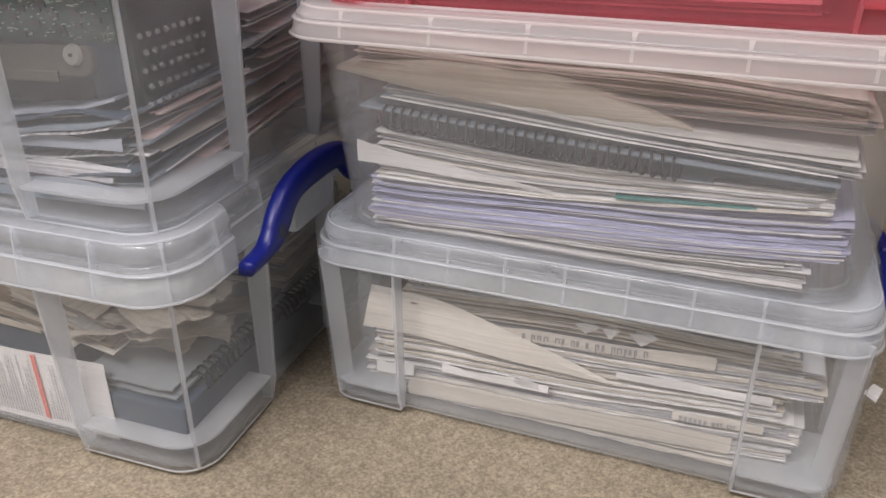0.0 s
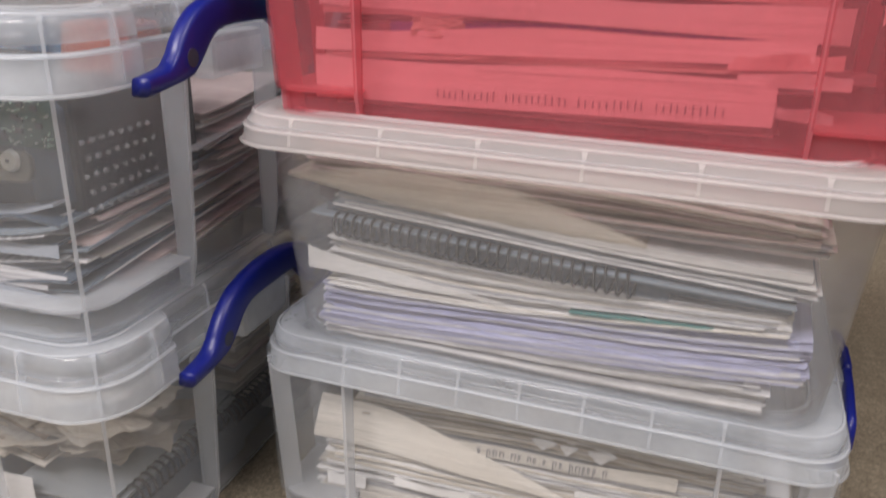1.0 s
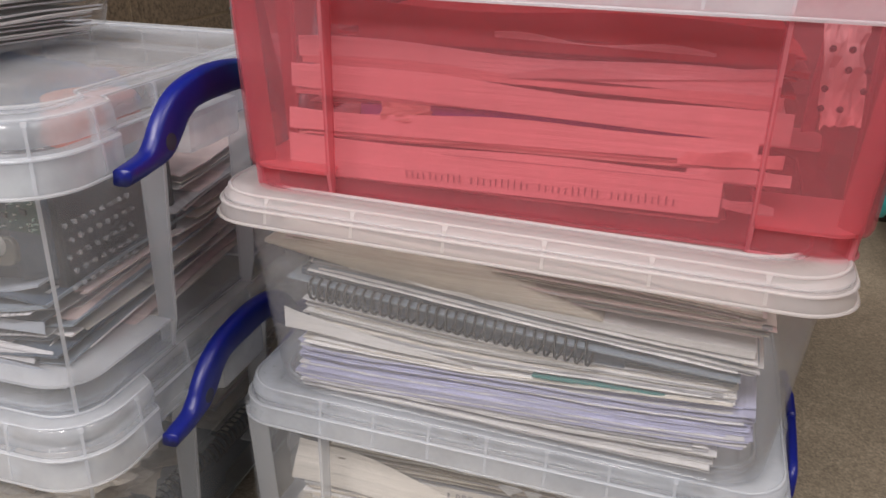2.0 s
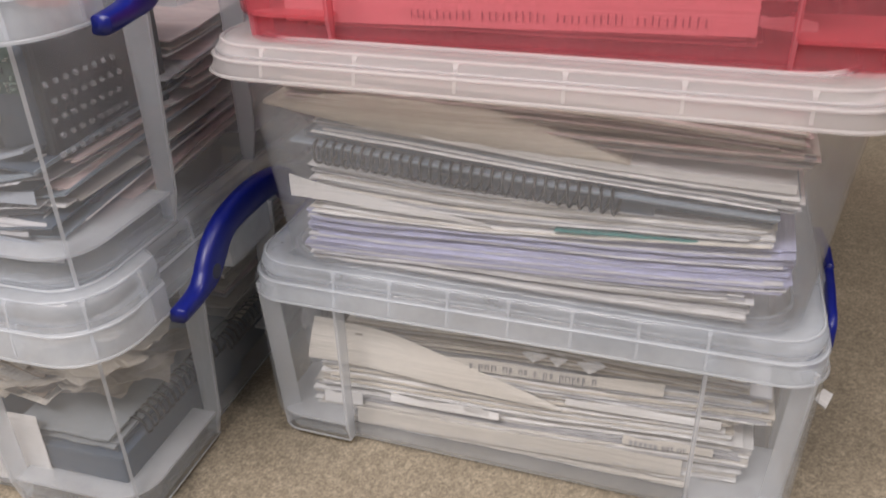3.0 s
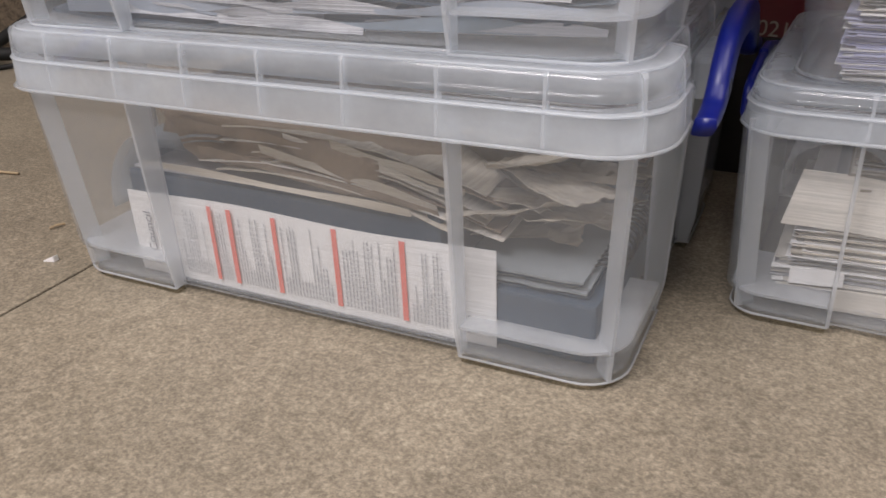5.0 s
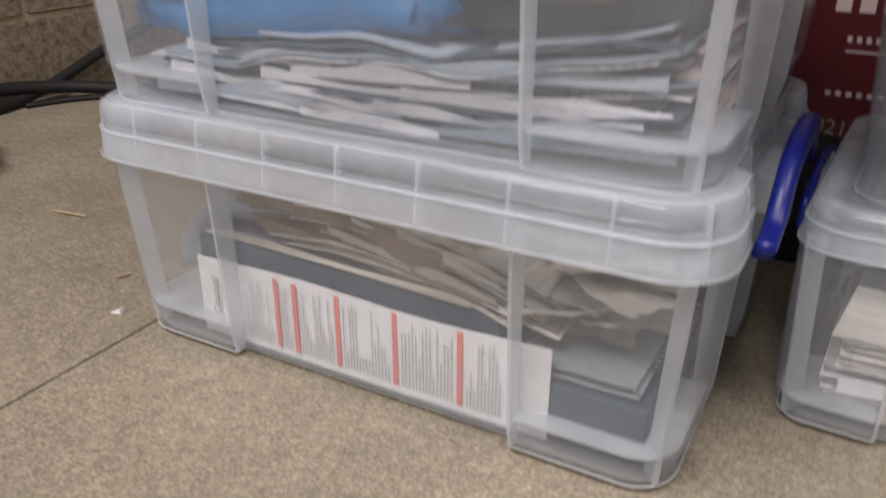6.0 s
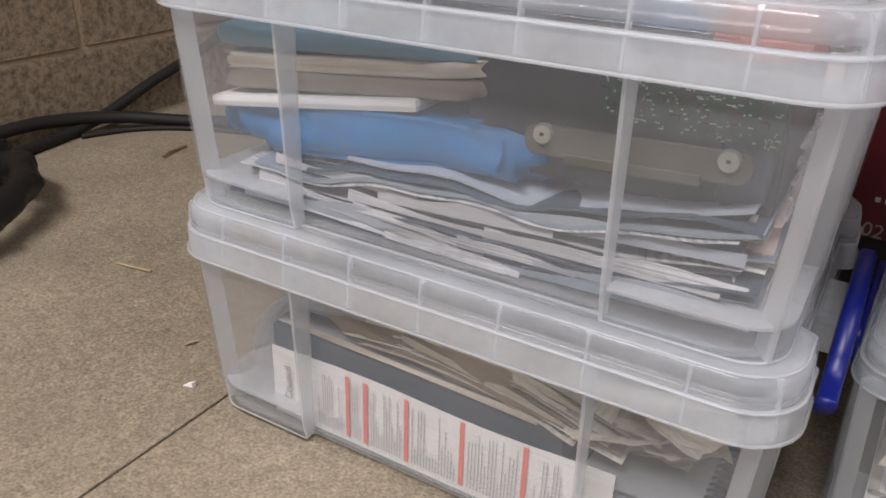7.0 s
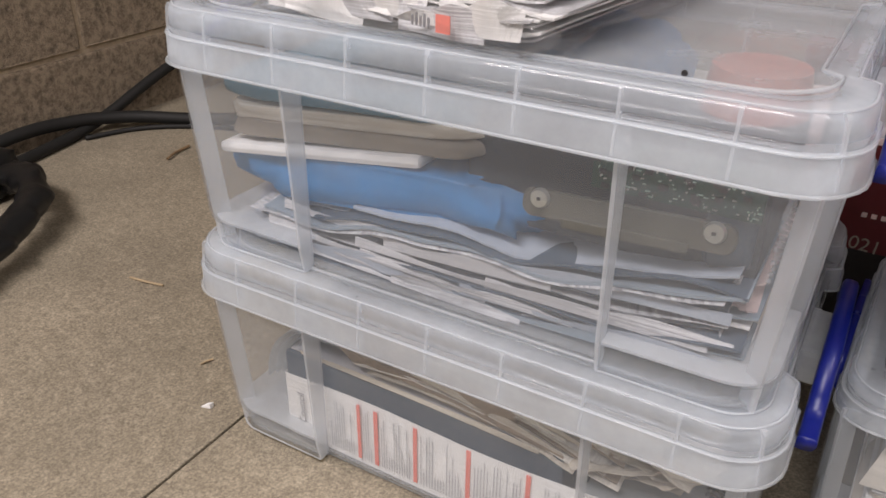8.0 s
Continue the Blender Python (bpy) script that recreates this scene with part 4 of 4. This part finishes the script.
# -- newspaper box
RBC, DBC = RB @ pose(0, 0.006, 0), DB @ pose(0, 0.006, 0)
rnd = random.Random(21)
fan_pile(RBC, "pile of newspapers and cream papers inside a lidded box", 4,
         [(("white", "cream"), 13, -0.152, 0.172, 0.007, 0.007, 0.013, 0.033, -0.001), (("cream", "grey", "white"), 20, -0.178, 0.178, 0.014, 0.035, 0.041, 0.056, -0.002), (("white", "cream", "tan"), 21, -0.168, 0.165, 0.042, 0.057, 0.064, 0.079, -0.002),
          (("cream", "tan", "white", "grey"), 18, -0.15, 0.186, 0.065, 0.08, 0.088, 0.1, -0.001), (("tan", "cream", "grey", "beige"), 18, -0.142, 0.168, 0.089, 0.101, 0.119, 0.118, 0.003), (("slate",), 1, 0.04, 0.156, 0.1195, 0.119, 0.121, 0.1225, 0.0)], -0.117, 0.1, wave=0.0011)
flap = thing("folded_sheet", RBC, "large cream sheet folded over the front of the newspapers", "paper")
bm = bmesh.new()
top = smooth_line([(-0.167, 0.1075, 0), (-0.13, 0.107, 0), (-0.092, 0.1035, 0), (-0.03, 0.0855, 0), (0.036, 0.0612, 0)], 5)
low = smooth_line([(-0.176, 0.067, 0), (-0.14, 0.0675, 0), (-0.1, 0.0665, 0), (-0.03, 0.063, 0), (0.036, 0.0598, 0)], 5)
tv = [bm.verts.new((p.x, -0.1185 + 0.002 * math.sin(p.x * 30), p.y)) for p in top]
mv = [bm.verts.new(((p.x + q.x) / 2, -0.1196 + 0.0012 * math.sin(p.x * 32), (p.y + q.y) / 2)) for p, q in zip(low, top)]
bv = [bm.verts.new((p.x, -0.1195 + 0.001 * math.sin(p.x * 34), p.y)) for p in low]
for lo, hi in ((bv, mv), (mv, tv)):
    for k in range(len(lo) - 1):
        bm.faces.new((lo[k], lo[k + 1], hi[k + 1], hi[k]))
solid(part("sheet", bm, PAPERS["cream"], flap), 0.0005)
for x0, x1, za, zb, sl in ((-0.104, -0.012, 0.0365, 0.044, 0.02), (-0.165, -0.13, 0.022, 0.034, 0.1), (-0.045, -0.02, 0.042, 0.048, -0.1), (0.04, 0.152, 0.067, 0.074, 0.03)):
    upright(flap, "loose_edge", PAPERS["white"], x0, x1, -0.1188, za, zb, bow=0.001, slope=sl)
bm = bmesh.new()
for k, (x, w) in enumerate(((0.005, 0.02), (0.026, 0.014), (0.046, 0.022))):
    vs = [bm.verts.new(p) for p in ((x, -0.1182, 0.108), (x + w * 0.45, -0.1192, 0.1015 - 0.001 * k), (x + w, -0.1184, 0.1085), (x + w * 0.5, -0.112, 0.111))]
    bm.faces.new(vs)
part("torn_edge", bm, PAPERS["white"], flap)
low = thing("folded_sheet", RBC, "ruled cream sheet at the bottom of the newspaper box", "paper")
upright(low, "sheet", PAPERS["cream"], -0.135, 0.13, -0.1192, 0.0065, 0.0225, bow=0.0006, slope=0.05)
bars(low, [(-0.12 + 0.0105 * i, -0.1125 + 0.0105 * i, -0.1203, 0.0105 + 0.00052 * i, 0.0112 + 0.00052 * i) for i in range(23)], PAPERS["grey"])
rows = []
x = -0.035
while x < 0.062:
    w = rnd.choice((0.0012, 0.0022, 0.003))
    hgt = rnd.choice((0.005, 0.0055, 0.008))
    zt = 0.0945 + 0.05 * (x - 0.015)
    rows.append((x, x + 0.0009, -0.1206, zt - hgt, zt))
    rows.append((x, x + w, -0.1206, zt - 0.0009, zt))
    rows.append((x + w, x + w + 0.0008, -0.1206, zt - 0.0046, zt))
    x += w + rnd.choice((0.0022, 0.0028, 0.006))
headline = thing("newspaper", RBC, "newspaper page edge with an upturned headline", "newspaper")
upright(headline, "page", PAPERS["cream"], -0.06, 0.11, -0.1192, 0.083, 0.093, bow=0.0004, slope=0.05)
bars(headline, rows, INK)
upright(headline, "strip", PAPERS["cream"], 0.085, 0.15, -0.1192, 0.0405, 0.0485, bow=0.0004, slope=0.06)
bars(headline, [(0.09 + 0.0036 * i, 0.0926 + 0.0036 * i, -0.1202, 0.042, 0.0465) for i in range(6)], PAPERS["grey"])
letters(headline, "est or", 0.0075, INK, pose(0.1135, -0.1204, 0.0432, 90, -4, 0))
curl = thing("plastic_sleeve", RBC, "clear plastic sleeve curling at the end of the box", "sleeve")
bm = bmesh.new()
vs = []
for i in range(13):
    a = radians(200 - 14 * i)
    vs.append([bm.verts.new((-0.146 + 0.034 * math.cos(a), y, 0.1 + 0.028 * math.sin(a))) for y in (-0.117, 0.03)])
for p, q in zip(vs, vs[1:]):
    bm.faces.new((p[0], p[1], q[1], q[0]))
solid(part("film", bm, TOP_CLEAR, curl, smooth=True), 0.0006)

# -- tapered box of papers
rnd = random.Random(31)
fan_pile(MB, "tall pile of loose white and lilac papers inside a clear box", 3,
         [(("white", "grey", "white"), 13, -0.160, 0.152, 0.005, 0.006, 0.0115, 0.030, -0.001), (("lilac", "lilac", "white", "lilac", "lilac"), 27, -0.164, 0.172, 0.012, 0.031, 0.041, 0.058, -0.003),
          (("teal",), 1, 0.02, 0.12, 0.053, 0.0585, 0.0545, 0.061, 0.0), (("white", "cream", "white", "grey"), 22, -0.158, 0.158, 0.043, 0.062, 0.079, 0.073, -0.005)], -0.111, 0.09)
fold = thing("folded_sheet", MB, "thick white folded sheet at the front of the papers", "paper")
bm = bmesh.new()
lo, hi = [], []
for k in range(15):
    u = k / 14
    lo.append(bm.verts.new((-0.1695 + 0.15 * u, -0.1125 + 0.0008 * math.sin(u * 9), 0.0545 - 0.004 * u)))
    hi.append(bm.verts.new((-0.1695 + 0.15 * u, -0.1122, 0.0715 - 0.0195 * u ** 0.8)))
for k in range(14):
    bm.faces.new((lo[k], lo[k + 1], hi[k + 1], hi[k]))
solid(part("sheet", bm, PAPERS["white"], fold), 0.0006)
pad2 = thing("spiral_notebook", MB, "slate spiral notebook with a dark wire binding between papers", "notebook")


def slab_sheet(parent, name, colour, x0, x1, y0, zl, zr, th):
    bm = bmesh.new()
    sheet(bm, x0, x1, y0, 0.08, th, lambda x, y: zl + (zr - zl) * (x - x0) / (x1 - x0) - 0.002 * math.sin((x - x0) / (x1 - x0) * math.pi), nx=18, rnd=rnd)
    return part(name, bm, PAPERS[colour], parent)


slab_sheet(pad2, "pages", "slate", -0.149, 0.085, -0.1055, 0.0815, 0.0705, 0.0135)
slab_sheet(pad2, "cover", "slate", -0.15, 0.156, -0.1035, 0.0815, 0.0735, 0.0125)
slab_sheet(pad2, "board", "mist", -0.164, 0.157, -0.1145, 0.0975, 0.081, 0.0016)
slab_sheet(pad2, "film", "slate", -0.155, 0.157, -0.108, 0.1, 0.0835, 0.005)
wire = coil(pad2, -0.147, 0.064, -0.1125, 0.0, 0.0078, 30, wire=0.00105)
wire.matrix_local = pose(0, 0, 0.0835) @ pose(0, 0, 0, 0, 3.1, 0)
bm = bmesh.new()
for k in range(31):
    x = -0.147 + 0.2105 * k / 30
    zc = 0.0815 - 0.054 * x - 0.003
    box(bm, x - 0.0004, x + 0.0004, -0.1063, -0.1057, zc - 0.004, zc + 0.0085)
part("punched_slots", bm, WIRE, pad2, "dark row of punched slots")
fan_pile(MB, "loose papers and pink slips at the top of a box", 8,
         [(("grey", "white", "mist"), 9, -0.15, 0.17, 0.1055, 0.0855, 0.113, 0.0945, -0.001), (("white",), 2, -0.1, 0.168, 0.113, 0.095, 0.1175, 0.112, -0.003), (("rose", "cream", "grey"), 13, -0.09, 0.172, 0.118, 0.113, 0.126, 0.122, -0.001),
          (("rose", "tan", "cream", "rose", "beige"), 21, -0.168, 0.166, 0.127, 0.122, 0.1465, 0.134, 0.002)], -0.1135, 0.095)
env = thing("envelope", MB, "bulging manila envelope lying among the papers", "envelope")
bm = bmesh.new()
top = smooth_line([(-0.182, 0.1255, 0), (-0.14, 0.1315, 0), (-0.084, 0.1375, 0), (-0.02, 0.1325, 0), (0.03, 0.12, 0), (0.068, 0.1075, 0)], 5)
low = smooth_line([(-0.182, 0.1225, 0), (-0.14, 0.1165, 0), (-0.084, 0.11, 0), (-0.02, 0.107, 0), (0.03, 0.1058, 0), (0.068, 0.1058, 0)], 5)
rings = []
for p, q in zip(low, top):
    mid = (p.y + q.y) / 2
    bulge = 0.006 * min(1.0, (q.y - p.y) / 0.02)
    rings.append([bm.verts.new((p.x, -0.1125, p.y)), bm.verts.new((p.x, -0.1135 - bulge * 0.7, mid - 0.1 * (q.y - p.y))), bm.verts.new((q.x, -0.1125, q.y)), bm.verts.new((q.x, 0.02, q.y)), bm.verts.new((p.x, 0.02, p.y))])
for a, b in zip(rings, rings[1:]):
    for k in range(5):
        bm.faces.new((a[k], a[(k + 1) % 5], b[(k + 1) % 5], b[k]))
bm.faces.new(rings[0])
bm.faces.new(rings[-1][::-1])
part("envelope", bm, PAPERS["tan"], env, smooth=True)
specks = tagged(new("dirt_specks"), "small dark specks of dirt on the box wall", "dirt", kind="stuff")
bm = bmesh.new()
for i in range(22):
    z = rnd.uniform(0.03, 0.13)
    k = 0.004 + (z - 0.004) * 0.0155 / 0.143
    y = rnd.uniform(-0.09, -0.02) if i % 3 else -0.07
    bmesh.ops.create_icosphere(bm, subdivisions=1, radius=rnd.uniform(0.0005, 0.0012), matrix=MB @ pose(-0.1858 - (z - 0.004) * 0.0714, y, z))
bmesh.ops.create_icosphere(bm, subdivisions=1, radius=0.0022, matrix=pose(0.2655, 0.0178, STACK + 0.2045))
part("speck", bm, CHIP, specks)

# -- red box
rnd = random.Random(41)
pile(DBC, "low pile of papers inside a red box", 5,
     [(("white", "cream"), 9, 0.0015, 0, 0, -0.02, 0.005), (("white", "grey"), 8, 0.0015, 0.0, 0, -0.01, 0.04)], -0.168, 0.13, -0.108, 0.1, 0.007, gap=0.0007)
folder = thing("folder", DBC, "shiny purple folder between papers in a red box", "folder")
wad(folder, rnd, 0.0572, 0.0085, -0.12, 0.115, -0.113, 0.09, "purple", tilt=0.03, wave=0.0006, name="cover")
crumple(folder, rnd, "foil", PAPERS["tan"], -0.086, -0.1175, 0.0605, 0.034, 0.012, 0.003, (80, 0, 0), 0.5, 9, "crinkled golden foil")
# top sheets crimson: the red light on them is put into their colour
pile(DBC, "upper pile of papers inside a red box, the top ones coloured as in red light", 15,
     [(("white", "rose"), 6, 0.0016, -0.002, 0, 0.0, 0.06), (("white", "cream"), 5, 0.0018, -0.004, 0, -0.005, 0.04), (("crimson",), 6, 0.0035, -0.003, 0.02, 0.01, 0.0)], -0.162, 0.138, -0.109, 0.1, 0.068, gap=0.0008)
sheet_red = thing("folded_sheet", DBC, "printed page standing at the front of the red box", "paper")
SL = 0.014
upright(sheet_red, "page", PAPERS["white"], -0.171, 0.115, -0.1195, 0.0115, 0.0385, bow=0.0008, slope=SL)
rows = []
for i in range(44):
    x = -0.085 + 0.0041 * i + rnd.uniform(-0.0004, 0.0004)
    if i % 11 != 10:
        z = 0.0165 + SL * (x + 0.157)
        rows.append((x, x + 0.0011, -0.1212, z, z + rnd.uniform(0.004, 0.0062)))
for i in range(22):
    x = -0.06 + 0.0075 * i
    rows.append((x, x + 0.0068, -0.1212, 0.0345 + SL * (x + 0.157), 0.035 + SL * (x + 0.157)))
bars(sheet_red, rows, FINE_INK)
leaves = thing("paper_pile", DBC, "curved front edges of folded papers in a red box", "papers")
for x0, x1, y, za, zb, sl, col in ((-0.165, 0.13, -0.1165, 0.0385, 0.0445, 0.02, "cream"), (-0.171, 0.131, -0.1185, 0.0425, 0.0575, 0.026, "white"), (-0.16, 0.12, -0.1175, 0.0395, 0.0412, 0.03, "rose"),
                                   (-0.166, 0.143, -0.1165, 0.0665, 0.0725, 0.004, "rose"), (-0.168, 0.147, -0.1175, 0.0715, 0.0885, -0.03, "white"), (-0.16, 0.14, -0.1155, 0.0875, 0.0935, -0.02, "rose"), (-0.163, 0.136, -0.114, 0.0915, 0.1045, -0.01, "white"),
                                   (-0.02, 0.136, -0.1155, 0.088, 0.0925, 0.07, "white"), (-0.12, 0.142, -0.113, 0.1045, 0.1125, 0.006, "crimson"), (-0.15, 0.138, -0.112, 0.113, 0.128, 0.0, "crimson"), (-0.03, 0.1, -0.1145, 0.112, 0.1145, -0.02, "rose")):
    upright(leaves, "leaf", PAPERS[col], x0, x1, y, za, zb, bow=0.0012, slope=sl, lift=0.0022)
for i in (0, 2, 3):
    upright(leaves, "torn_edge", PAPERS[("white", "rose")[i % 2]], 0.105 - 0.006 * i, 0.146 + 0.003 * (i % 3), -0.1172 - 0.0007 * i, 0.022 + 0.008 * i, 0.029 + 0.0085 * i, bow=0.002, slope=-0.1 + 0.05 * i, nx=8)
bag_red = thing("dotted_bag", DBC, "dotted clear bag in the red box", "bag")
crumple(bag_red, rnd, "film", PAPERS["rose"], 0.17, -0.1, 0.103, 0.026, 0.06, 0.006, (75, 0, 20), 0.4, 9)
for i in range(8):
    bm = bmesh.new()
    bmesh.ops.create_uvsphere(bm, u_segments=8, v_segments=6, radius=0.002, matrix=pose(0.16 + 0.01 * (i % 3), -0.112, 0.085 + 0.011 * (i // 2)))
    part("dot", bm, PAPERS["dark"], bag_red)

# -- bag of newspapers on the upper lid
rnd = random.Random(51)
NB = pose(0.088, 0.134, STACK + 0.2025, 0, 0, -7)
papers_top = thing("newspaper_bundle", NB, "folded newspapers bundled in a thin clear bag on a lid", "newspapers")
for i in range(20):
    wad(papers_top, rnd, 0.004 + i * 0.0034, 0.0014, -0.115 + rnd.uniform(0, 0.02), 0.118 - abs(i - 6) * 0.002 + rnd.uniform(-0.012, 0.006), -0.128 + abs(i - 4) * 0.0038 + rnd.uniform(0, 0.008), 0.12, ("printed", "white", "white", "grey")[i % 4], wave=0.0035, curl=-0.004, ragged=0.002, name="newspaper", phase=0.25 * i, nx=28)
for i in range(6):
    upright(papers_top, "fold", PAPERS[("white", "printed", "white")[i % 3]], -0.11 + 0.03 * i, -0.02 + 0.024 * i, -0.1305 + 0.003 * (i % 3), 0.005 + 0.003 * (i % 4), 0.019 + 0.005 * (i % 3), bow=0.005, slope=0.03 * (i % 3 - 1), lift=0.004)
bm = bmesh.new()
box(bm, 0.049, 0.06, -0.1385, -0.1378, 0.011, 0.022, 0.0002)
part("red_patch", bm, RED_INK, papers_top)
for i in range(5):
    bm = bmesh.new()
    box(bm, 0.03 + 0.0032 * i, 0.0315 + 0.0032 * i, -0.1385, -0.1378, 0.013, 0.019 + 0.002 * (i % 2))
    part("print_bar", bm, INK, papers_top)
lump(papers_top, rnd, "bag_film", BAG, -0.125, 0.132, -0.142, 0.13, 0.0, 0.076, 0.14, 0.4, "thin clear plastic bag")
lump(papers_top, rnd, "bag_fold", BAG, -0.115, 0.115, -0.142, -0.1, 0.0, 0.036, 0.22, 0.5)

# ---- things on the floor round the boxes ----
GAP_SHADE = paint("gap_shade_card", (0.012, 0.009, 0.007), 0.7, vary=0.2, scale=20)
pack = thing("card_pack", pose(0.479, 0.44, GROUND), "dark red card pack with yellow label and pale lettering", "product pack")
bm = bmesh.new()
box(bm, -0.195, 0.125, -0.018, 0.018, 0.0, 0.35, 0.002)
part("carton", bm, PACK_RED, pack)
# near-black backing that paints the deep shade in the gap between the stacks
bm = bmesh.new()
box(bm, -0.1965, 0.1265, -0.0195, 0.0195, 0.0, 0.14, 0.001)
part("shade_band", bm, GAP_SHADE, pack, "dark lower band painted as the shade between the stacks")
bm = bmesh.new()
box(bm, -0.115, 0.06, -0.0186, -0.0183, 0.293, 0.335)
part("price_label", bm, PACK_YELLOW, pack, "yellow label")
letters(pack, "Pri", 0.026, CHIP, pose(-0.111, -0.0192, 0.3, 90, 0, 0))
for x0, x1, z0, z1 in [(-0.113 + 0.02 * i, -0.1 + 0.02 * i, 0.255, 0.274) for i in range(5)] + [(-0.098 + 0.008 * i, -0.094 + 0.008 * i, 0.228, 0.234) for i in range(7)] + [(-0.098, -0.06, 0.219, 0.221)] + [(-0.108 + 0.009 * i, -0.103 + 0.009 * i, 0.178, 0.183) for i in range(7)]:
    bm = bmesh.new()
    box(bm, x0, x1, -0.0189, -0.0184, z0, z1)
    part("print_bar", bm, PAPERS["rose"], pack)
letters(pack, "2021", 0.021, PAPERS["beige"], pose(-0.124, -0.0202, 0.143, 90, 4, 0))


def cable(label, pts, r):
    t = thing("cable", pose(pts[0][0], pts[0][1], pts[0][2] + GROUND), label, "cable")
    o = Vector(pts[0])
    bm = bmesh.new()
    tube(bm, smooth_line([Vector(p) - o for p in pts], 8), r, 10)
    part("sheath", bm, RUBBER, t, smooth=True)
    return t


cable("thick black cable lying along the block wall", [(-0.9, -0.3, 0.014), (-0.905, 0.1, 0.02), (-0.91, 0.3, 0.04), (-0.908, 0.42, 0.034), (-0.87, 0.52, 0.022), (-0.78, 0.59, 0.014), (-0.6, 0.69, 0.013), (-0.2, 0.8, 0.013)], 0.0115)
cable("black cable running up the block wall", [(-0.8, 0.0, 0.011), (-0.865, 0.26, 0.011), (-0.895, 0.4, 0.011), (-0.907, 0.5, 0.025), (-0.912, 0.62, 0.062), (-0.914, 0.75, 0.1), (-0.914, 1.0, 0.19)], 0.0105)
cable("thin black lead on the concrete floor", [(-0.885, 0.43, 0.005), (-0.84, 0.52, 0.005), (-0.74, 0.59, 0.005), (-0.5, 0.68, 0.005)], 0.0045)

rnd = random.Random(61)
kit = thing("black_kit_bag", pose(-0.845, 0.14, GROUND), "black moulded case with straps lying on the floor", "case")
lump(kit, rnd, "case", BLACK, -0.075, 0.085, -0.2, 0.11, 0.0, 0.075, 0.12, 0.6)
lump(kit, rnd, "buckle", BLACK, 0.06, 0.125, 0.045, 0.095, 0.02, 0.06, 0.2, 0.7, "rounded black buckle")
bm = bmesh.new()
tube(bm, smooth_line([(0.09, 0.06, 0.055), (0.14, 0.06, 0.07), (0.2, 0.03, 0.068), (0.245, -0.03, 0.06), (0.285, -0.12, 0.05), (0.30, -0.22, 0.042), (0.27, -0.34, 0.035)], 8), 0.022, 12)
for v in bm.verts:
    v.co.z = 0.045 + (v.co.z - 0.055) * 0.8
    v.co += Vector((0.008, 0.008, 0.006)) * noise.noise(v.co * 38)
part("strap", bm, BLACK, kit, "broad black strap", smooth=True)
bm = bmesh.new()
tube(bm, smooth_line([(0.03, 0.0, 0.076), (0.06, -0.03, 0.082), (0.07, -0.08, 0.08), (0.05, -0.13, 0.074)], 8), 0.0022, 6)
part("white_cord", bm, PAPERS["white"], kit, "thin pale cord", smooth=True)


def litter(name, label, category, pts, r, mat):
    t = thing(name, pose(pts[0][0], pts[0][1], pts[0][2] + GROUND), label, category)
    o = Vector(pts[0])
    bm = bmesh.new()
    tube(bm, smooth_line([Vector(p) - o for p in pts], 4), r, 6)
    part("stalk", bm, mat, t)


litter("twig", "dry straw stalk lying on the concrete", "twig", [(-0.427, 0.137, 0.002), (-0.40, 0.139, 0.003), (-0.3755, 0.145, 0.002)], 0.0016, TWIG)
litter("twig", "brown crooked twig lying on the concrete", "twig", [(-0.687, 0.441, 0.004), (-0.692, 0.46, 0.006), (-0.6975, 0.474, 0.004), (-0.7, 0.504, 0.004)], 0.0024, WOOD)
litter("twig", "short dry stalk lying on the concrete", "twig", [(-0.214, 0.05, 0.002), (-0.211, 0.057, 0.003), (-0.2085, 0.0635, 0.002)], 0.0012, TWIG)


def chip_of(x, y, size, label, turn):
    t = thing("paper_scrap", pose(x, y, GROUND + 0.0003, 0, 0, turn), label, "paper scrap")
    bm = bmesh.new()
    pts = [(-size, -size * 0.5), (size * 0.7, -size * 0.6), (size, size * 0.2), (-size * 0.3, size * 0.6)]
    loft(bm, [[(a, b, 0.0) for a, b in pts], [(a, b, 0.0012 + 0.004 * (a > 0)) for a, b in pts]], True, True)
    part("scrap", bm, PAPERS["white"], t)


chip_of(-0.1575, 0.004, 0.006, "small white paper scrap on the concrete", 20)
chip_of(0.8495, 0.285, 0.011, "torn white paper scrap on the concrete", 70)

rack = thing("wooden_rack", pose(1.47, 1.1, GROUND), "brown wooden rack of planks standing on the concrete floor", "rack")
for x in (-0.35, 0.35):
    for y in (-0.15, 0.15):
        bm = bmesh.new()
        box(bm, x - 0.03, x + 0.03, y - 0.03, y + 0.03, 0, 1.2, 0.004)
        part("post", bm, DARK_WOOD, rack)
for z in (0.058, 0.42, 0.75):
    bm = bmesh.new()
    box(bm, -0.4, 0.4, -0.2, 0.2, z, z + 0.03, 0.004)
    part("plank", bm, WOOD, rack)
bm = bmesh.new()
box(bm, -0.4, 0.4, 0.182, 0.198, 0.0, 1.2, 0.002)
part("back_board", bm, DARK_WOOD, rack, "dark brown back board")
